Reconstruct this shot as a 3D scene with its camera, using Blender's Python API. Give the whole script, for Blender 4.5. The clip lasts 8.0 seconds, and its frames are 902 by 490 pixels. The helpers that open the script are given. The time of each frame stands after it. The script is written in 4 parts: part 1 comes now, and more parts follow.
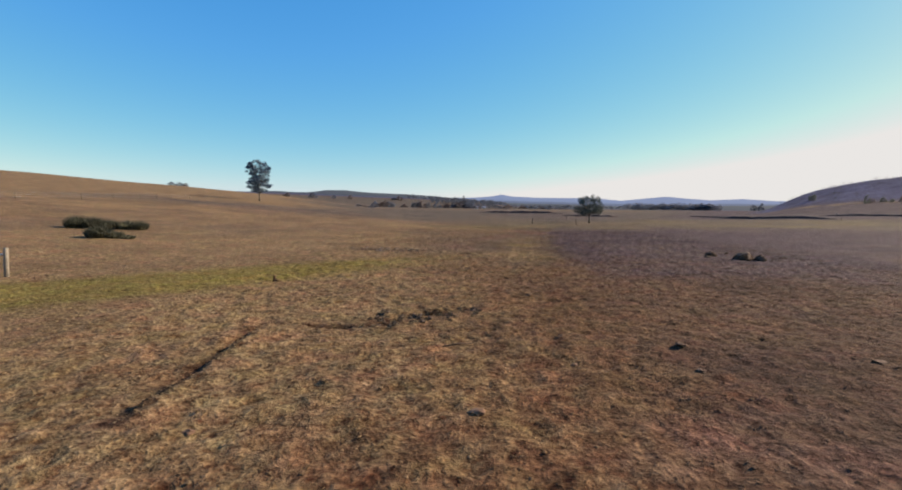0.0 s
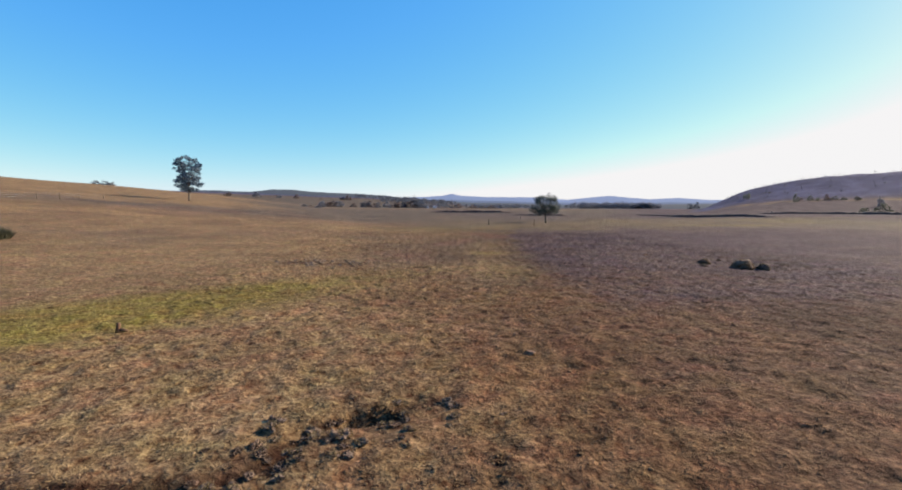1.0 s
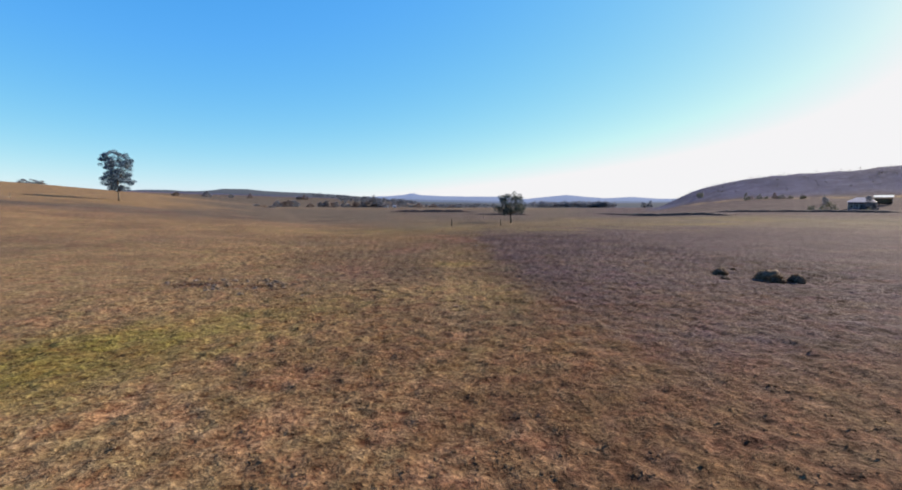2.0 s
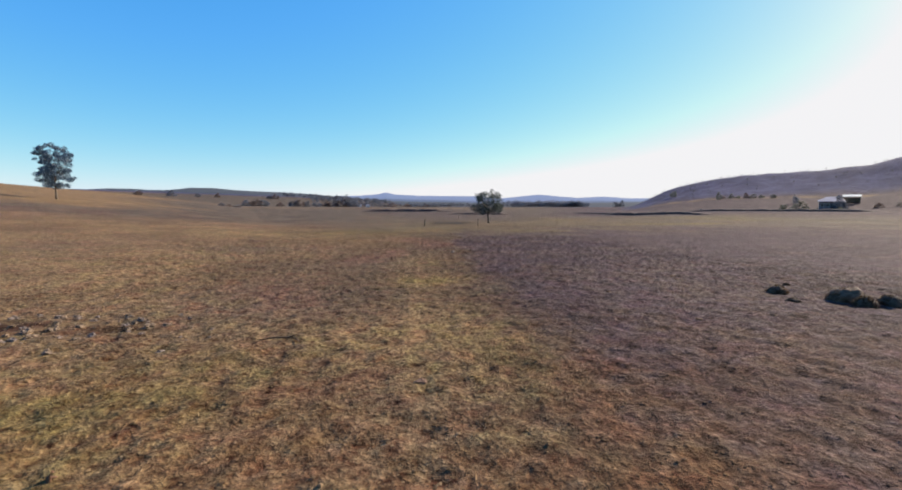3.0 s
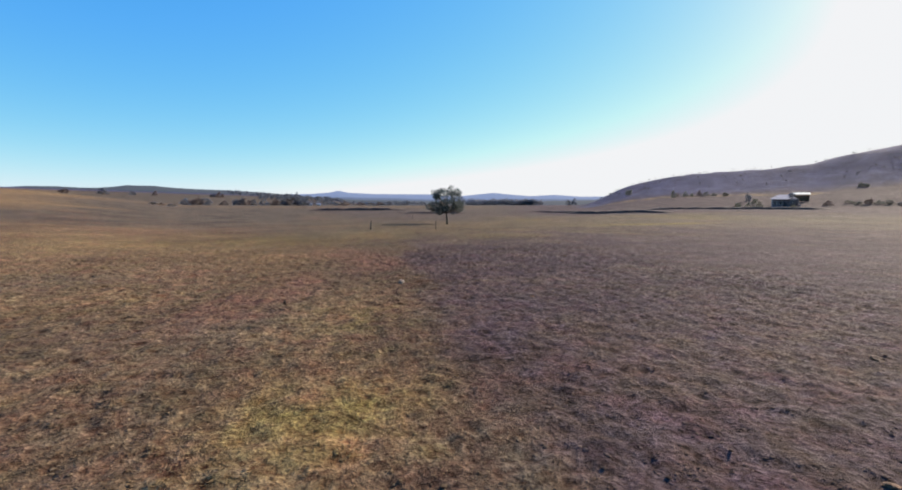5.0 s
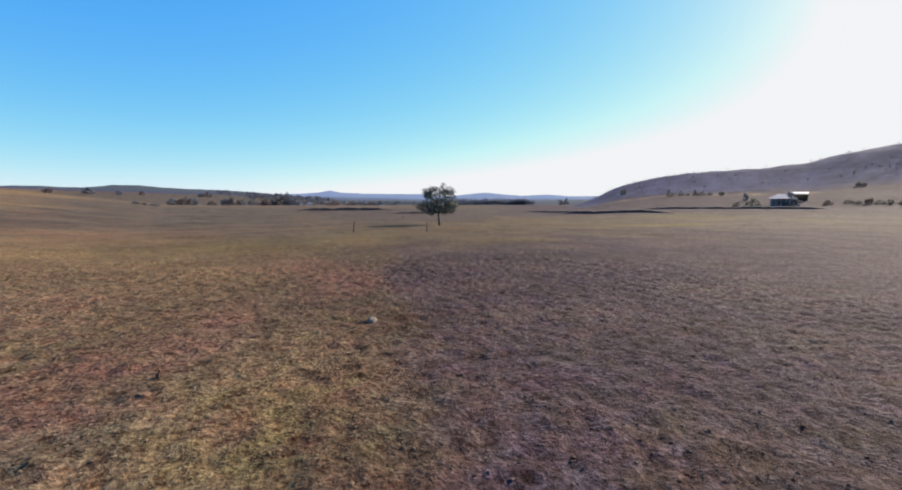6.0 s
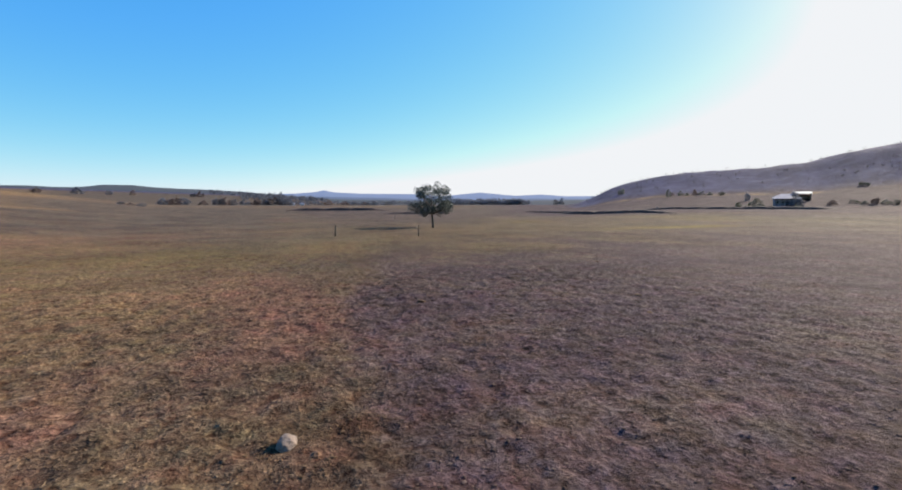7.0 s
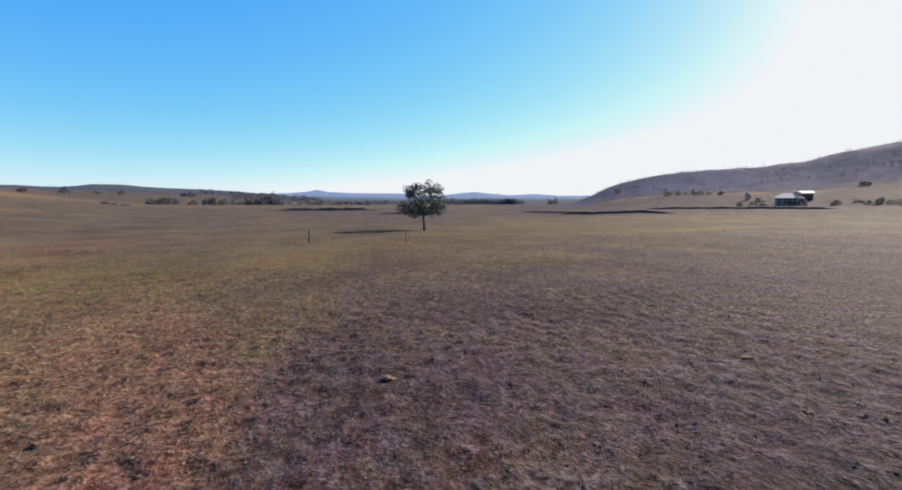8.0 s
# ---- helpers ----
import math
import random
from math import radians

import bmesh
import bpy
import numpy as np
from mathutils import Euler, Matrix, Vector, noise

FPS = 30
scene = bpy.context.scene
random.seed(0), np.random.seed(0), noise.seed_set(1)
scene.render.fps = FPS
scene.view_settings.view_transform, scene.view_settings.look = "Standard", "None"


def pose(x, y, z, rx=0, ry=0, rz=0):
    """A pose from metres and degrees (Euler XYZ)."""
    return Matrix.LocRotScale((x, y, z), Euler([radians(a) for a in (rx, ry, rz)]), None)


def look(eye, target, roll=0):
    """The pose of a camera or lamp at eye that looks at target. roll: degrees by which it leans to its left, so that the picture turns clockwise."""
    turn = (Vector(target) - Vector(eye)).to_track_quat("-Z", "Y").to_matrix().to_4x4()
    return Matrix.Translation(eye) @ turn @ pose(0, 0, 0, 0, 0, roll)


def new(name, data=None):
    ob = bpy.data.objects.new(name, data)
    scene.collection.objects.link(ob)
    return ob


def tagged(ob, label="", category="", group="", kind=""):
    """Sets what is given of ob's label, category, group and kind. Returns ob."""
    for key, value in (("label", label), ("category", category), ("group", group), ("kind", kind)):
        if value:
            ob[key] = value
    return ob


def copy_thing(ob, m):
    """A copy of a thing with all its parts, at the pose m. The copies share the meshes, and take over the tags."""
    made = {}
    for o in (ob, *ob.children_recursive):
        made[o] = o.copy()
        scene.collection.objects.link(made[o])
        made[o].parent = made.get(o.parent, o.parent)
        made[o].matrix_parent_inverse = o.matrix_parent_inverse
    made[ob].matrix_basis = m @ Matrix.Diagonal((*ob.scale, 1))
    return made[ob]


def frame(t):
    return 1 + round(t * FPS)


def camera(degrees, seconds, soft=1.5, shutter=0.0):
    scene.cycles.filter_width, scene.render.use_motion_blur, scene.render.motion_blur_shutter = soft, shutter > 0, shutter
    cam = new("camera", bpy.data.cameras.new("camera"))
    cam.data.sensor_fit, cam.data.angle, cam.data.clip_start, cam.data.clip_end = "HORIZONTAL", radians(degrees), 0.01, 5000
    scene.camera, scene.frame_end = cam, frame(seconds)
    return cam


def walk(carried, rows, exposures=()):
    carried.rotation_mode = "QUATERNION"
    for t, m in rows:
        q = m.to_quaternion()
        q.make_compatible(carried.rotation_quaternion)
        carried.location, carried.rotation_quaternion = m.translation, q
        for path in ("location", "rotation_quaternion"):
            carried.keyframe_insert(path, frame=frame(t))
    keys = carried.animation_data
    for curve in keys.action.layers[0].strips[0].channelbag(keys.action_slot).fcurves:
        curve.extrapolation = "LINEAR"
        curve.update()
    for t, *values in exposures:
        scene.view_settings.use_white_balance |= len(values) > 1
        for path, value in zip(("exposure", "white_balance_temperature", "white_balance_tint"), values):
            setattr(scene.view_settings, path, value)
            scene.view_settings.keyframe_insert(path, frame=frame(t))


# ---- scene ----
# ---------------------------------------------------------------- camera
cam = camera(87.92, 8.0, soft=1.9)
walk(cam, [
    (0.0, pose(0.00, 0.00, 3.39, 85.41, -0.55, 0.00)),
    (0.5, pose(-0.14, 3.59, 3.45, 85.40, -0.42, -3.37)),
    (1.0, pose(-0.05, 7.16, 3.53, 85.38, -0.32, -6.04)),
    (1.5, pose(0.23, 10.76, 3.58, 85.35, -0.18, -8.78)),
    (3.0, pose(2.50, 21.79, 3.40, 85.27, -0.12, -14.01)),
    (3.5, pose(3.34, 25.10, 3.42, 85.23, -0.06, -15.70)),
    (4.0, pose(4.22, 28.42, 3.45, 85.18, -0.03, -17.17)),
    (4.5, pose(5.16, 31.69, 3.47, 85.12, -0.03, -18.55)),
    (6.0, pose(8.37, 41.53, 3.45, 85.04, 0.01, -20.53)),
    (6.5, pose(9.55, 44.77, 3.47, 85.05, 0.00, -20.88)),
    (7.0, pose(10.80, 48.04, 3.50, 85.03, 0.01, -21.16)),
    (7.5, pose(12.09, 51.33, 3.57, 85.00, 0.02, -21.40)),
    (8.0, pose(13.46, 54.62, 3.62, 84.97, 0.04, -21.91)),
], exposures=[(0.0, 1.03, 7000, 11), (0.4, 1.22, 6880, 11), (3.0, 1.2, 6680, 11), (6.0, 1.2, 6560, 9), (8.0, 1.2, 6520, 9)])

# ---------------------------------------------------------------- sky and sun
SUN_AZ, SUN_EL = 74.0, 28.0          # degrees clockwise from +y, and above the horizon
world = bpy.data.worlds.new("world")
scene.world = world
world.use_nodes = True
wn, wl = world.node_tree.nodes, world.node_tree.links
sky = wn.new("ShaderNodeTexSky")
sky.sky_type = "NISHITA"
sky.sun_disc = False
sky.sun_elevation, sky.sun_rotation = radians(SUN_EL), radians(SUN_AZ)
sky.altitude, sky.air_density, sky.dust_density, sky.ozone_density = 2000, 1.0, 2.0, 2.0
split, joined = wn.new("ShaderNodeSeparateColor"), wn.new("ShaderNodeCombineColor")   # clear inland winter air: cyan overhead, milky low down
wl.new(sky.outputs["Color"], split.inputs[0])
for channel, (bend, gain, most) in enumerate(((1.5, 0.42, 5.2), (0.74, 1.45, 5.3), (0.35, 3.5, 5.5))):
    last = split.outputs[channel]
    for op, val in (("POWER", bend), ("MULTIPLY", gain), ("MINIMUM", most)):
        node = wn.new("ShaderNodeMath")
        node.operation, node.inputs[1].default_value = op, val
        wl.new(last, node.inputs[0])
        last = node.outputs[0]
    wl.new(last, joined.inputs[channel])
wl.new(joined.outputs[0], wn["Background"].inputs["Color"])
wn["Background"].inputs["Strength"].default_value = 0.074

sun = new("sun", bpy.data.lights.new("sun", "SUN"))
sun.data.energy, sun.data.angle, sun.data.color = 4.75, radians(0.55), (1.0, 0.88, 0.71)
toward = Vector((math.sin(radians(SUN_AZ)) * math.cos(radians(SUN_EL)), math.cos(radians(SUN_AZ)) * math.cos(radians(SUN_EL)), math.sin(radians(SUN_EL))))
sun.matrix_world = look(toward * 60, (0, 0, 0))


# ---------------------------------------------------------------- materials
def ramp(nt, stops):
    node = nt.nodes.new("ShaderNodeValToRGB")
    els = node.color_ramp.elements
    while len(els) < len(stops):
        els.new(0.5)
    for e, (p, c) in zip(els, stops):
        e.position, e.color = p, (*c, 1)
    return node


def noise_node(nt, scale, detail=4.0, rough=0.6, vec=None):
    node = nt.nodes.new("ShaderNodeTexNoise")
    node.inputs["Scale"].default_value, node.inputs["Detail"].default_value, node.inputs["Roughness"].default_value = scale, detail, rough
    if vec is not None:
        nt.links.new(vec, node.inputs["Vector"])
    return node


def mixer(nt, kind, fac, a, b):
    node = nt.nodes.new("ShaderNodeMix")
    node.data_type, node.blend_type = "RGBA", kind
    for sock, val in ((node.inputs[0], fac), (node.inputs[6], a), (node.inputs[7], b)):
        if isinstance(val, (int, float)):
            sock.default_value = val
        elif isinstance(val, tuple):
            sock.default_value = (*val, 1)
        else:
            nt.links.new(val, sock)
    return node.outputs[2]


def mapped(nt, value, lo, hi):
    node = nt.nodes.new("ShaderNodeMapRange")
    nt.links.new(value, node.inputs["Value"])
    node.inputs["From Min"].default_value, node.inputs["From Max"].default_value = lo, hi
    return node.outputs["Result"]


def surface(name, dark, light, scale, rough=0.9, bump=0.4, bump_scale=None, coarse=None, metal=0.0, vary=0.15, through_light=0.0):
    """Two scales of colour noise, a piece-by-piece shift and a fine bump."""
    m = bpy.data.materials.new(name)
    m.use_nodes = True
    nt = m.node_tree
    bsdf = nt.nodes["Principled BSDF"]
    vec = nt.nodes.new("ShaderNodeTexCoord").outputs["Object"]
    n1, n2 = noise_node(nt, scale, 5, 0.65, vec), noise_node(nt, coarse or scale * 0.13, 3, 0.5, vec)
    col = mixer(nt, "MIX", mapped(nt, n1.outputs["Fac"], 0.3, 0.7), dark, light)
    col = mixer(nt, "MULTIPLY", 0.6, col, ramp_of(nt, n2.outputs["Fac"], [(0.3, (0.62, 0.6, 0.58)), (0.7, (1.15, 1.12, 1.08))]))
    if vary:
        geo, info = nt.nodes.new("ShaderNodeNewGeometry"), nt.nodes.new("ShaderNodeObjectInfo")
        add = nt.nodes.new("ShaderNodeMath")
        add.operation = "ADD"
        nt.links.new(geo.outputs["Random Per Island"], add.inputs[0])
        nt.links.new(info.outputs["Random"], add.inputs[1])
        col = mixer(nt, "MULTIPLY", 1.0, col, ramp_of(nt, mapped(nt, add.outputs[0], 0.0, 2.0), [(0.0, (1 - vary * 1.6,) * 3), (1.0, (1 + vary * 1.6,) * 3)]))
    nt.links.new(col, bsdf.inputs["Base Color"])
    bsdf.inputs["Roughness"].default_value, bsdf.inputs["Metallic"].default_value = rough, metal
    if bump:
        b = nt.nodes.new("ShaderNodeBump")
        b.inputs["Strength"].default_value = bump
        b.inputs["Distance"].default_value = 0.02
        nt.links.new(noise_node(nt, bump_scale or scale * 3, 4, 0.6, vec).outputs["Fac"], b.inputs["Height"])
        nt.links.new(b.outputs["Normal"], bsdf.inputs["Normal"])
    if through_light:
        tr, mx = nt.nodes.new("ShaderNodeBsdfTranslucent"), nt.nodes.new("ShaderNodeMixShader")
        nt.links.new(col, tr.inputs["Color"])
        mx.inputs[0].default_value = through_light
        nt.links.new(bsdf.outputs[0], mx.inputs[1])
        nt.links.new(tr.outputs[0], mx.inputs[2])
        nt.links.new(mx.outputs[0], nt.nodes["Material Output"].inputs["Surface"])
    return m


def ramp_of(nt, value, stops):
    r = ramp(nt, stops)
    nt.links.new(value, r.inputs["Fac"])
    return r.outputs["Color"]


def pasture(name, blades=False):
    """Grazed dry pasture: the point colour 'cover' holds green (r), straw (g) and red soil (b); 'bare', 'ash', 'scrub'
    and 'soil' hold trodden earth, haze-greyed grass, haze-blue scrub and dark shaded earth.
    """
    m = bpy.data.materials.new(name)
    m.use_nodes = True
    nt = m.node_tree
    bsdf = nt.nodes["Principled BSDF"]
    vec = nt.nodes.new("ShaderNodeTexCoord").outputs["Object"]
    att = nt.nodes.new("ShaderNodeAttribute")
    att.attribute_name = "cover"
    sep = nt.nodes.new("ShaderNodeSeparateColor")
    nt.links.new(att.outputs["Color"], sep.inputs["Color"])
    fine, mid, wide = noise_node(nt, 9.0, 5, 0.62, vec), noise_node(nt, 1.3, 5, 0.65, vec), noise_node(nt, 0.06, 5, 0.6, vec)
    base = mixer(nt, "MIX", mapped(nt, mid.outputs["Fac"], 0.33, 0.67), (0.1, 0.05, 0.0265), (0.165, 0.098, 0.051))
    base = mixer(nt, "MIX", mapped(nt, wide.outputs["Fac"], 0.4, 0.68), base, mixer(nt, "MIX", 0.5, base, (0.188, 0.118, 0.069)))

    def laid(under, amount, colour, lo=0.25, hi=0.75):
        mul = nt.nodes.new("ShaderNodeMath")
        mul.operation = "ADD"
        nt.links.new(amount, mul.inputs[0])
        sub = nt.nodes.new("ShaderNodeMath")
        sub.operation = "MULTIPLY_ADD"
        nt.links.new(mid.outputs["Fac"], sub.inputs[0])
        sub.inputs[1].default_value, sub.inputs[2].default_value = 1.2, -0.6
        nt.links.new(sub.outputs[0], mul.inputs[1])
        return mixer(nt, "MIX", mapped(nt, mul.outputs[0], lo, hi + 0.35), under, colour)

    ash = nt.nodes.new("ShaderNodeAttribute")
    ash.attribute_name = "ash"
    # greyer grass, partly as distance haze laid into the colour
    base = laid(base, ash.outputs["Fac"], mixer(nt, "MIX", mapped(nt, wide.outputs["Fac"], 0.35, 0.65), (0.088, 0.069, 0.058), (0.126, 0.106, 0.085)))
    base = laid(base, sep.outputs["Blue"], (0.172, 0.097, 0.075))
    bare = nt.nodes.new("ShaderNodeAttribute")
    bare.attribute_name = "bare"
    brown = mixer(nt, "MIX", mapped(nt, mid.outputs["Fac"], 0.35, 0.65), (0.058, 0.0305, 0.0235), (0.1, 0.058, 0.044))
    # this second tone adds the sun's glare over the farther earth as violet
    glare_violet = mixer(nt, "MIX", mapped(nt, mid.outputs["Fac"], 0.35, 0.65), (0.052, 0.034, 0.046), (0.092, 0.065, 0.08))
    base = laid(base, bare.outputs["Fac"], mixer(nt, "MIX", mapped(nt, ash.outputs["Fac"], 0.0, 0.5), brown, glare_violet))
    base = laid(base, sep.outputs["Green"], (0.222, 0.152, 0.084))
    base = laid(base, sep.outputs["Red"], (0.178, 0.144, 0.04))
    soil = nt.nodes.new("ShaderNodeAttribute")
    soil.attribute_name = "soil"
    base = laid(base, soil.outputs["Fac"], (0.066, 0.036, 0.021))
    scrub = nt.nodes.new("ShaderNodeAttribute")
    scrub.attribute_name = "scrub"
    # haze over the hill is mixed into the scrub colour as blue
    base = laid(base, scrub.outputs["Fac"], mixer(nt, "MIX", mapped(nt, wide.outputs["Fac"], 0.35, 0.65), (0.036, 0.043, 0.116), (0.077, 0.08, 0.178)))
    if blades:
        geo = nt.nodes.new("ShaderNodeNewGeometry")
        base = mixer(nt, "MIX", 0.2, base, (0.26, 0.19, 0.115))
        base = mixer(nt, "MULTIPLY", 1.0, base, ramp_of(nt, geo.outputs["Random Per Island"], [(0.0, (0.66, 0.61, 0.58)), (0.6, (1.05, 1.02, 1.0)), (1.0, (1.9, 1.86, 1.78))]))
        thin, both = nt.nodes.new("ShaderNodeBsdfTranslucent"), nt.nodes.new("ShaderNodeMixShader")
        nt.links.new(base, thin.inputs["Color"])
        both.inputs[0].default_value = 0.5
        nt.links.new(bsdf.outputs[0], both.inputs[1])
        nt.links.new(thin.outputs[0], both.inputs[2])
        nt.links.new(both.outputs[0], nt.nodes["Material Output"].inputs["Surface"])
    else:
        patch = noise_node(nt, 0.8, 4, 0.6, vec)          # dead clover, straw and reddish dust in turns
        base = mixer(nt, "MULTIPLY", 1.0, base, ramp_of(nt, patch.outputs["Fac"], [(0.34, (1.12, 0.96, 1.0)), (0.5, (1.0, 1.0, 1.0)), (0.66, (0.96, 1.02, 0.9))]))
        drift = noise_node(nt, 0.17, 5, 0.62, vec)        # thin and thick growth in drifts of some metres
        base = mixer(nt, "MULTIPLY", 1.0, base, ramp_of(nt, drift.outputs["Fac"], [(0.36, (0.78, 0.76, 0.76)), (0.5, (0.98, 0.98, 0.97)), (0.64, (1.16, 1.15, 1.1))]))
        warp = nt.nodes.new("ShaderNodeVectorMath")
        warp.operation = "MULTIPLY_ADD"
        nt.links.new(noise_node(nt, 6.0, 3, 0.6, vec).outputs["Color"], warp.inputs[0])
        warp.inputs[1].default_value = (0.19, 0.17, 0.17)
        nt.links.new(vec, warp.inputs[2])
        tufts = noise_node(nt, 4.2, 5, 0.62, warp.outputs[0])   # grazed tufts a hand across, with earth and painted shade between them
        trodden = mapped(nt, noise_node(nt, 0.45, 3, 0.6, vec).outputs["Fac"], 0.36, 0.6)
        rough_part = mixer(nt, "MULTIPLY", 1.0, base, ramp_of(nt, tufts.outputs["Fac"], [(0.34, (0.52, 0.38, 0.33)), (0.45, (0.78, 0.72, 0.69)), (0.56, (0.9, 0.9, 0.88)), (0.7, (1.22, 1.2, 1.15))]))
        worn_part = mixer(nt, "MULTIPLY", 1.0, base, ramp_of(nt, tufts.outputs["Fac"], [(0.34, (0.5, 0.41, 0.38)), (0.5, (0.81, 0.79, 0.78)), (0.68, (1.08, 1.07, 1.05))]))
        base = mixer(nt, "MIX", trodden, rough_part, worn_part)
        # reddish dark stops stand in for the small shadows among crumbs
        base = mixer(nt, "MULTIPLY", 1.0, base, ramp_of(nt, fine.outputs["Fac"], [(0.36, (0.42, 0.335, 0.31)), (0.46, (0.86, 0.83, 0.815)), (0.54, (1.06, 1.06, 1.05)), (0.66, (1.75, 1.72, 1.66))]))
        lumps = noise_node(nt, 1.9, 4, 0.6, vec)
        base = mixer(nt, "MULTIPLY", 1.0, base, ramp_of(nt, lumps.outputs["Fac"], [(0.34, (0.72, 0.7, 0.69)), (0.6, (0.96, 0.96, 0.96))]))

        def spots(scale, share, small, large):
            """Some of the cells hold a spot: hoof prints, shade at crumbs, chips of stone."""
            v = nt.nodes.new("ShaderNodeTexVoronoi")
            v.inputs["Scale"].default_value = scale
            nt.links.new(warp.outputs[0], v.inputs["Vector"])
            pick = nt.nodes.new("ShaderNodeSeparateColor")
            nt.links.new(v.outputs["Color"], pick.inputs[0])
            both = nt.nodes.new("ShaderNodeMath")
            both.operation = "MULTIPLY"
            nt.links.new(mapped(nt, v.outputs["Distance"], large, small), both.inputs[0])
            nt.links.new(mapped(nt, pick.outputs[0], 1 - share, 1.02 - share), both.inputs[1])
            return both.outputs[0]

        pit_shade, prints, chips = spots(5.0, 0.16, 0.14, 0.42), spots(2.1, 0.16, 0.1, 0.34), spots(9.0, 0.06, 0.16, 0.34)
        # shade in small pits and hoof prints, darkened into the base colour
        base = mixer(nt, "MULTIPLY", pit_shade, base, (0.34, 0.22, 0.19))
        base = mixer(nt, "MULTIPLY", prints, base, (0.36, 0.25, 0.22))
        base = mixer(nt, "MULTIPLY", chips, base, (1.4, 1.38, 1.32))
        b = nt.nodes.new("ShaderNodeBump")
        b.inputs["Strength"].default_value, b.inputs["Distance"].default_value = 1.0, 0.085
        tall = nt.nodes.new("ShaderNodeMath")
        tall.operation, tall.inputs[1].default_value = "MULTIPLY_ADD", 0.7
        nt.links.new(fine.outputs["Fac"], tall.inputs[0])
        nt.links.new(tufts.outputs["Fac"], tall.inputs[2])
        deep = nt.nodes.new("ShaderNodeMath")
        deep.operation, deep.inputs[1].default_value = "MULTIPLY_ADD", -0.4
        nt.links.new(prints, deep.inputs[0])
        nt.links.new(tall.outputs[0], deep.inputs[2])
        nt.links.new(deep.outputs[0], b.inputs["Height"])
        nt.links.new(b.outputs["Normal"], bsdf.inputs["Normal"])
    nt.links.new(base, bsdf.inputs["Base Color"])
    bsdf.inputs["Roughness"].default_value = 0.95
    bsdf.inputs["Specular IOR Level"].default_value = 0.075
    return m


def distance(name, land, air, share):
    """Far ranges: wooded land, with the haze of kilometres of bright air added as glow."""
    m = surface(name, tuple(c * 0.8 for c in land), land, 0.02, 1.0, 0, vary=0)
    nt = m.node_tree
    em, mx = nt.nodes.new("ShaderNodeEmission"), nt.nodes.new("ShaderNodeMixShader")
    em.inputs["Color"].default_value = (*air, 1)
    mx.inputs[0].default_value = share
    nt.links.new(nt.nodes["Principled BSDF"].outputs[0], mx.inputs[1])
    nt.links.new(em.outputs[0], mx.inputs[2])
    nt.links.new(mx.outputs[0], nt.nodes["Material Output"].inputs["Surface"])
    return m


PASTURE = pasture("dry_pasture")
BLADES = pasture("dry_grass_blades", True)
SOIL = surface("dark_soil", (0.08, 0.036, 0.019), (0.145, 0.076, 0.041), 7, 0.95, 0.7)
TURF = surface("broken_turf", (0.075, 0.046, 0.032), (0.15, 0.098, 0.066), 9, 0.95, 0.8, vary=0.3)
CLOD = surface("dry_clod", (0.07, 0.038, 0.026), (0.14, 0.085, 0.055), 7, 0.95, 0.7, vary=0.3)
BANK = surface("creek_bank", (0.042, 0.024, 0.022), (0.09, 0.052, 0.045), 1.2, 0.95, 0.6)
UMBER = surface("dark_dry_grass", (0.055, 0.03, 0.018), (0.12, 0.072, 0.042), 20, 0.85, 0, vary=0.35, through_light=0.15)
STRAW = surface("straw_grass", (0.11, 0.075, 0.04), (0.25, 0.185, 0.1), 20, 0.8, 0, through_light=0.3)
BARK = surface("bark", (0.06, 0.045, 0.035), (0.2, 0.16, 0.125), 6, 0.9, 0.6)
LEAF = surface("gum_leaf", (0.034, 0.052, 0.05), (0.08, 0.108, 0.1), 1.2, 0.5, 0, vary=0.35, through_light=0.25)
BLUE_LEAF = surface("blue_gum_leaf", (0.038, 0.07, 0.11), (0.108, 0.165, 0.235), 0.9, 0.42, 0, vary=0.4, through_light=0.25)
# foliage made paler and bluer, with distance haze in its colour
HAZED_LEAF = surface("hazed_foliage", (0.075, 0.085, 0.115), (0.15, 0.16, 0.2), 0.25, 0.8, 0, vary=0.4, through_light=0.45)
TWIGS = surface("bare_twigs", (0.09, 0.064, 0.062), (0.175, 0.13, 0.122), 0.3, 0.9, 0, vary=0.35, through_light=0.4)
OLIVE = surface("olive_leaf", (0.075, 0.082, 0.07), (0.155, 0.162, 0.135), 0.8, 0.75, 0, vary=0.35, through_light=0.45)
SCRUB = surface("scrub_leaf", (0.036, 0.035, 0.03), (0.082, 0.076, 0.06), 0.8, 0.7, 0, vary=0.3, through_light=0.2)
RUSH = surface("rush_leaf", (0.042, 0.042, 0.026), (0.095, 0.09, 0.052), 3, 0.7, 0, vary=0.3, through_light=0.2)
ROCK = surface("field_rock", (0.095, 0.06, 0.036), (0.2, 0.138, 0.088), 9, 0.85, 0.7)
PALE = surface("pale_stone", (0.115, 0.084, 0.07), (0.2, 0.152, 0.126), 9, 0.9, 0.5)
DEADWOOD = surface("dead_wood", (0.05, 0.028, 0.017), (0.11, 0.066, 0.042), 14, 0.9, 0.5)
WOOD = surface("weathered_wood", (0.1, 0.08, 0.06), (0.25, 0.21, 0.17), 14, 0.85, 0.5)
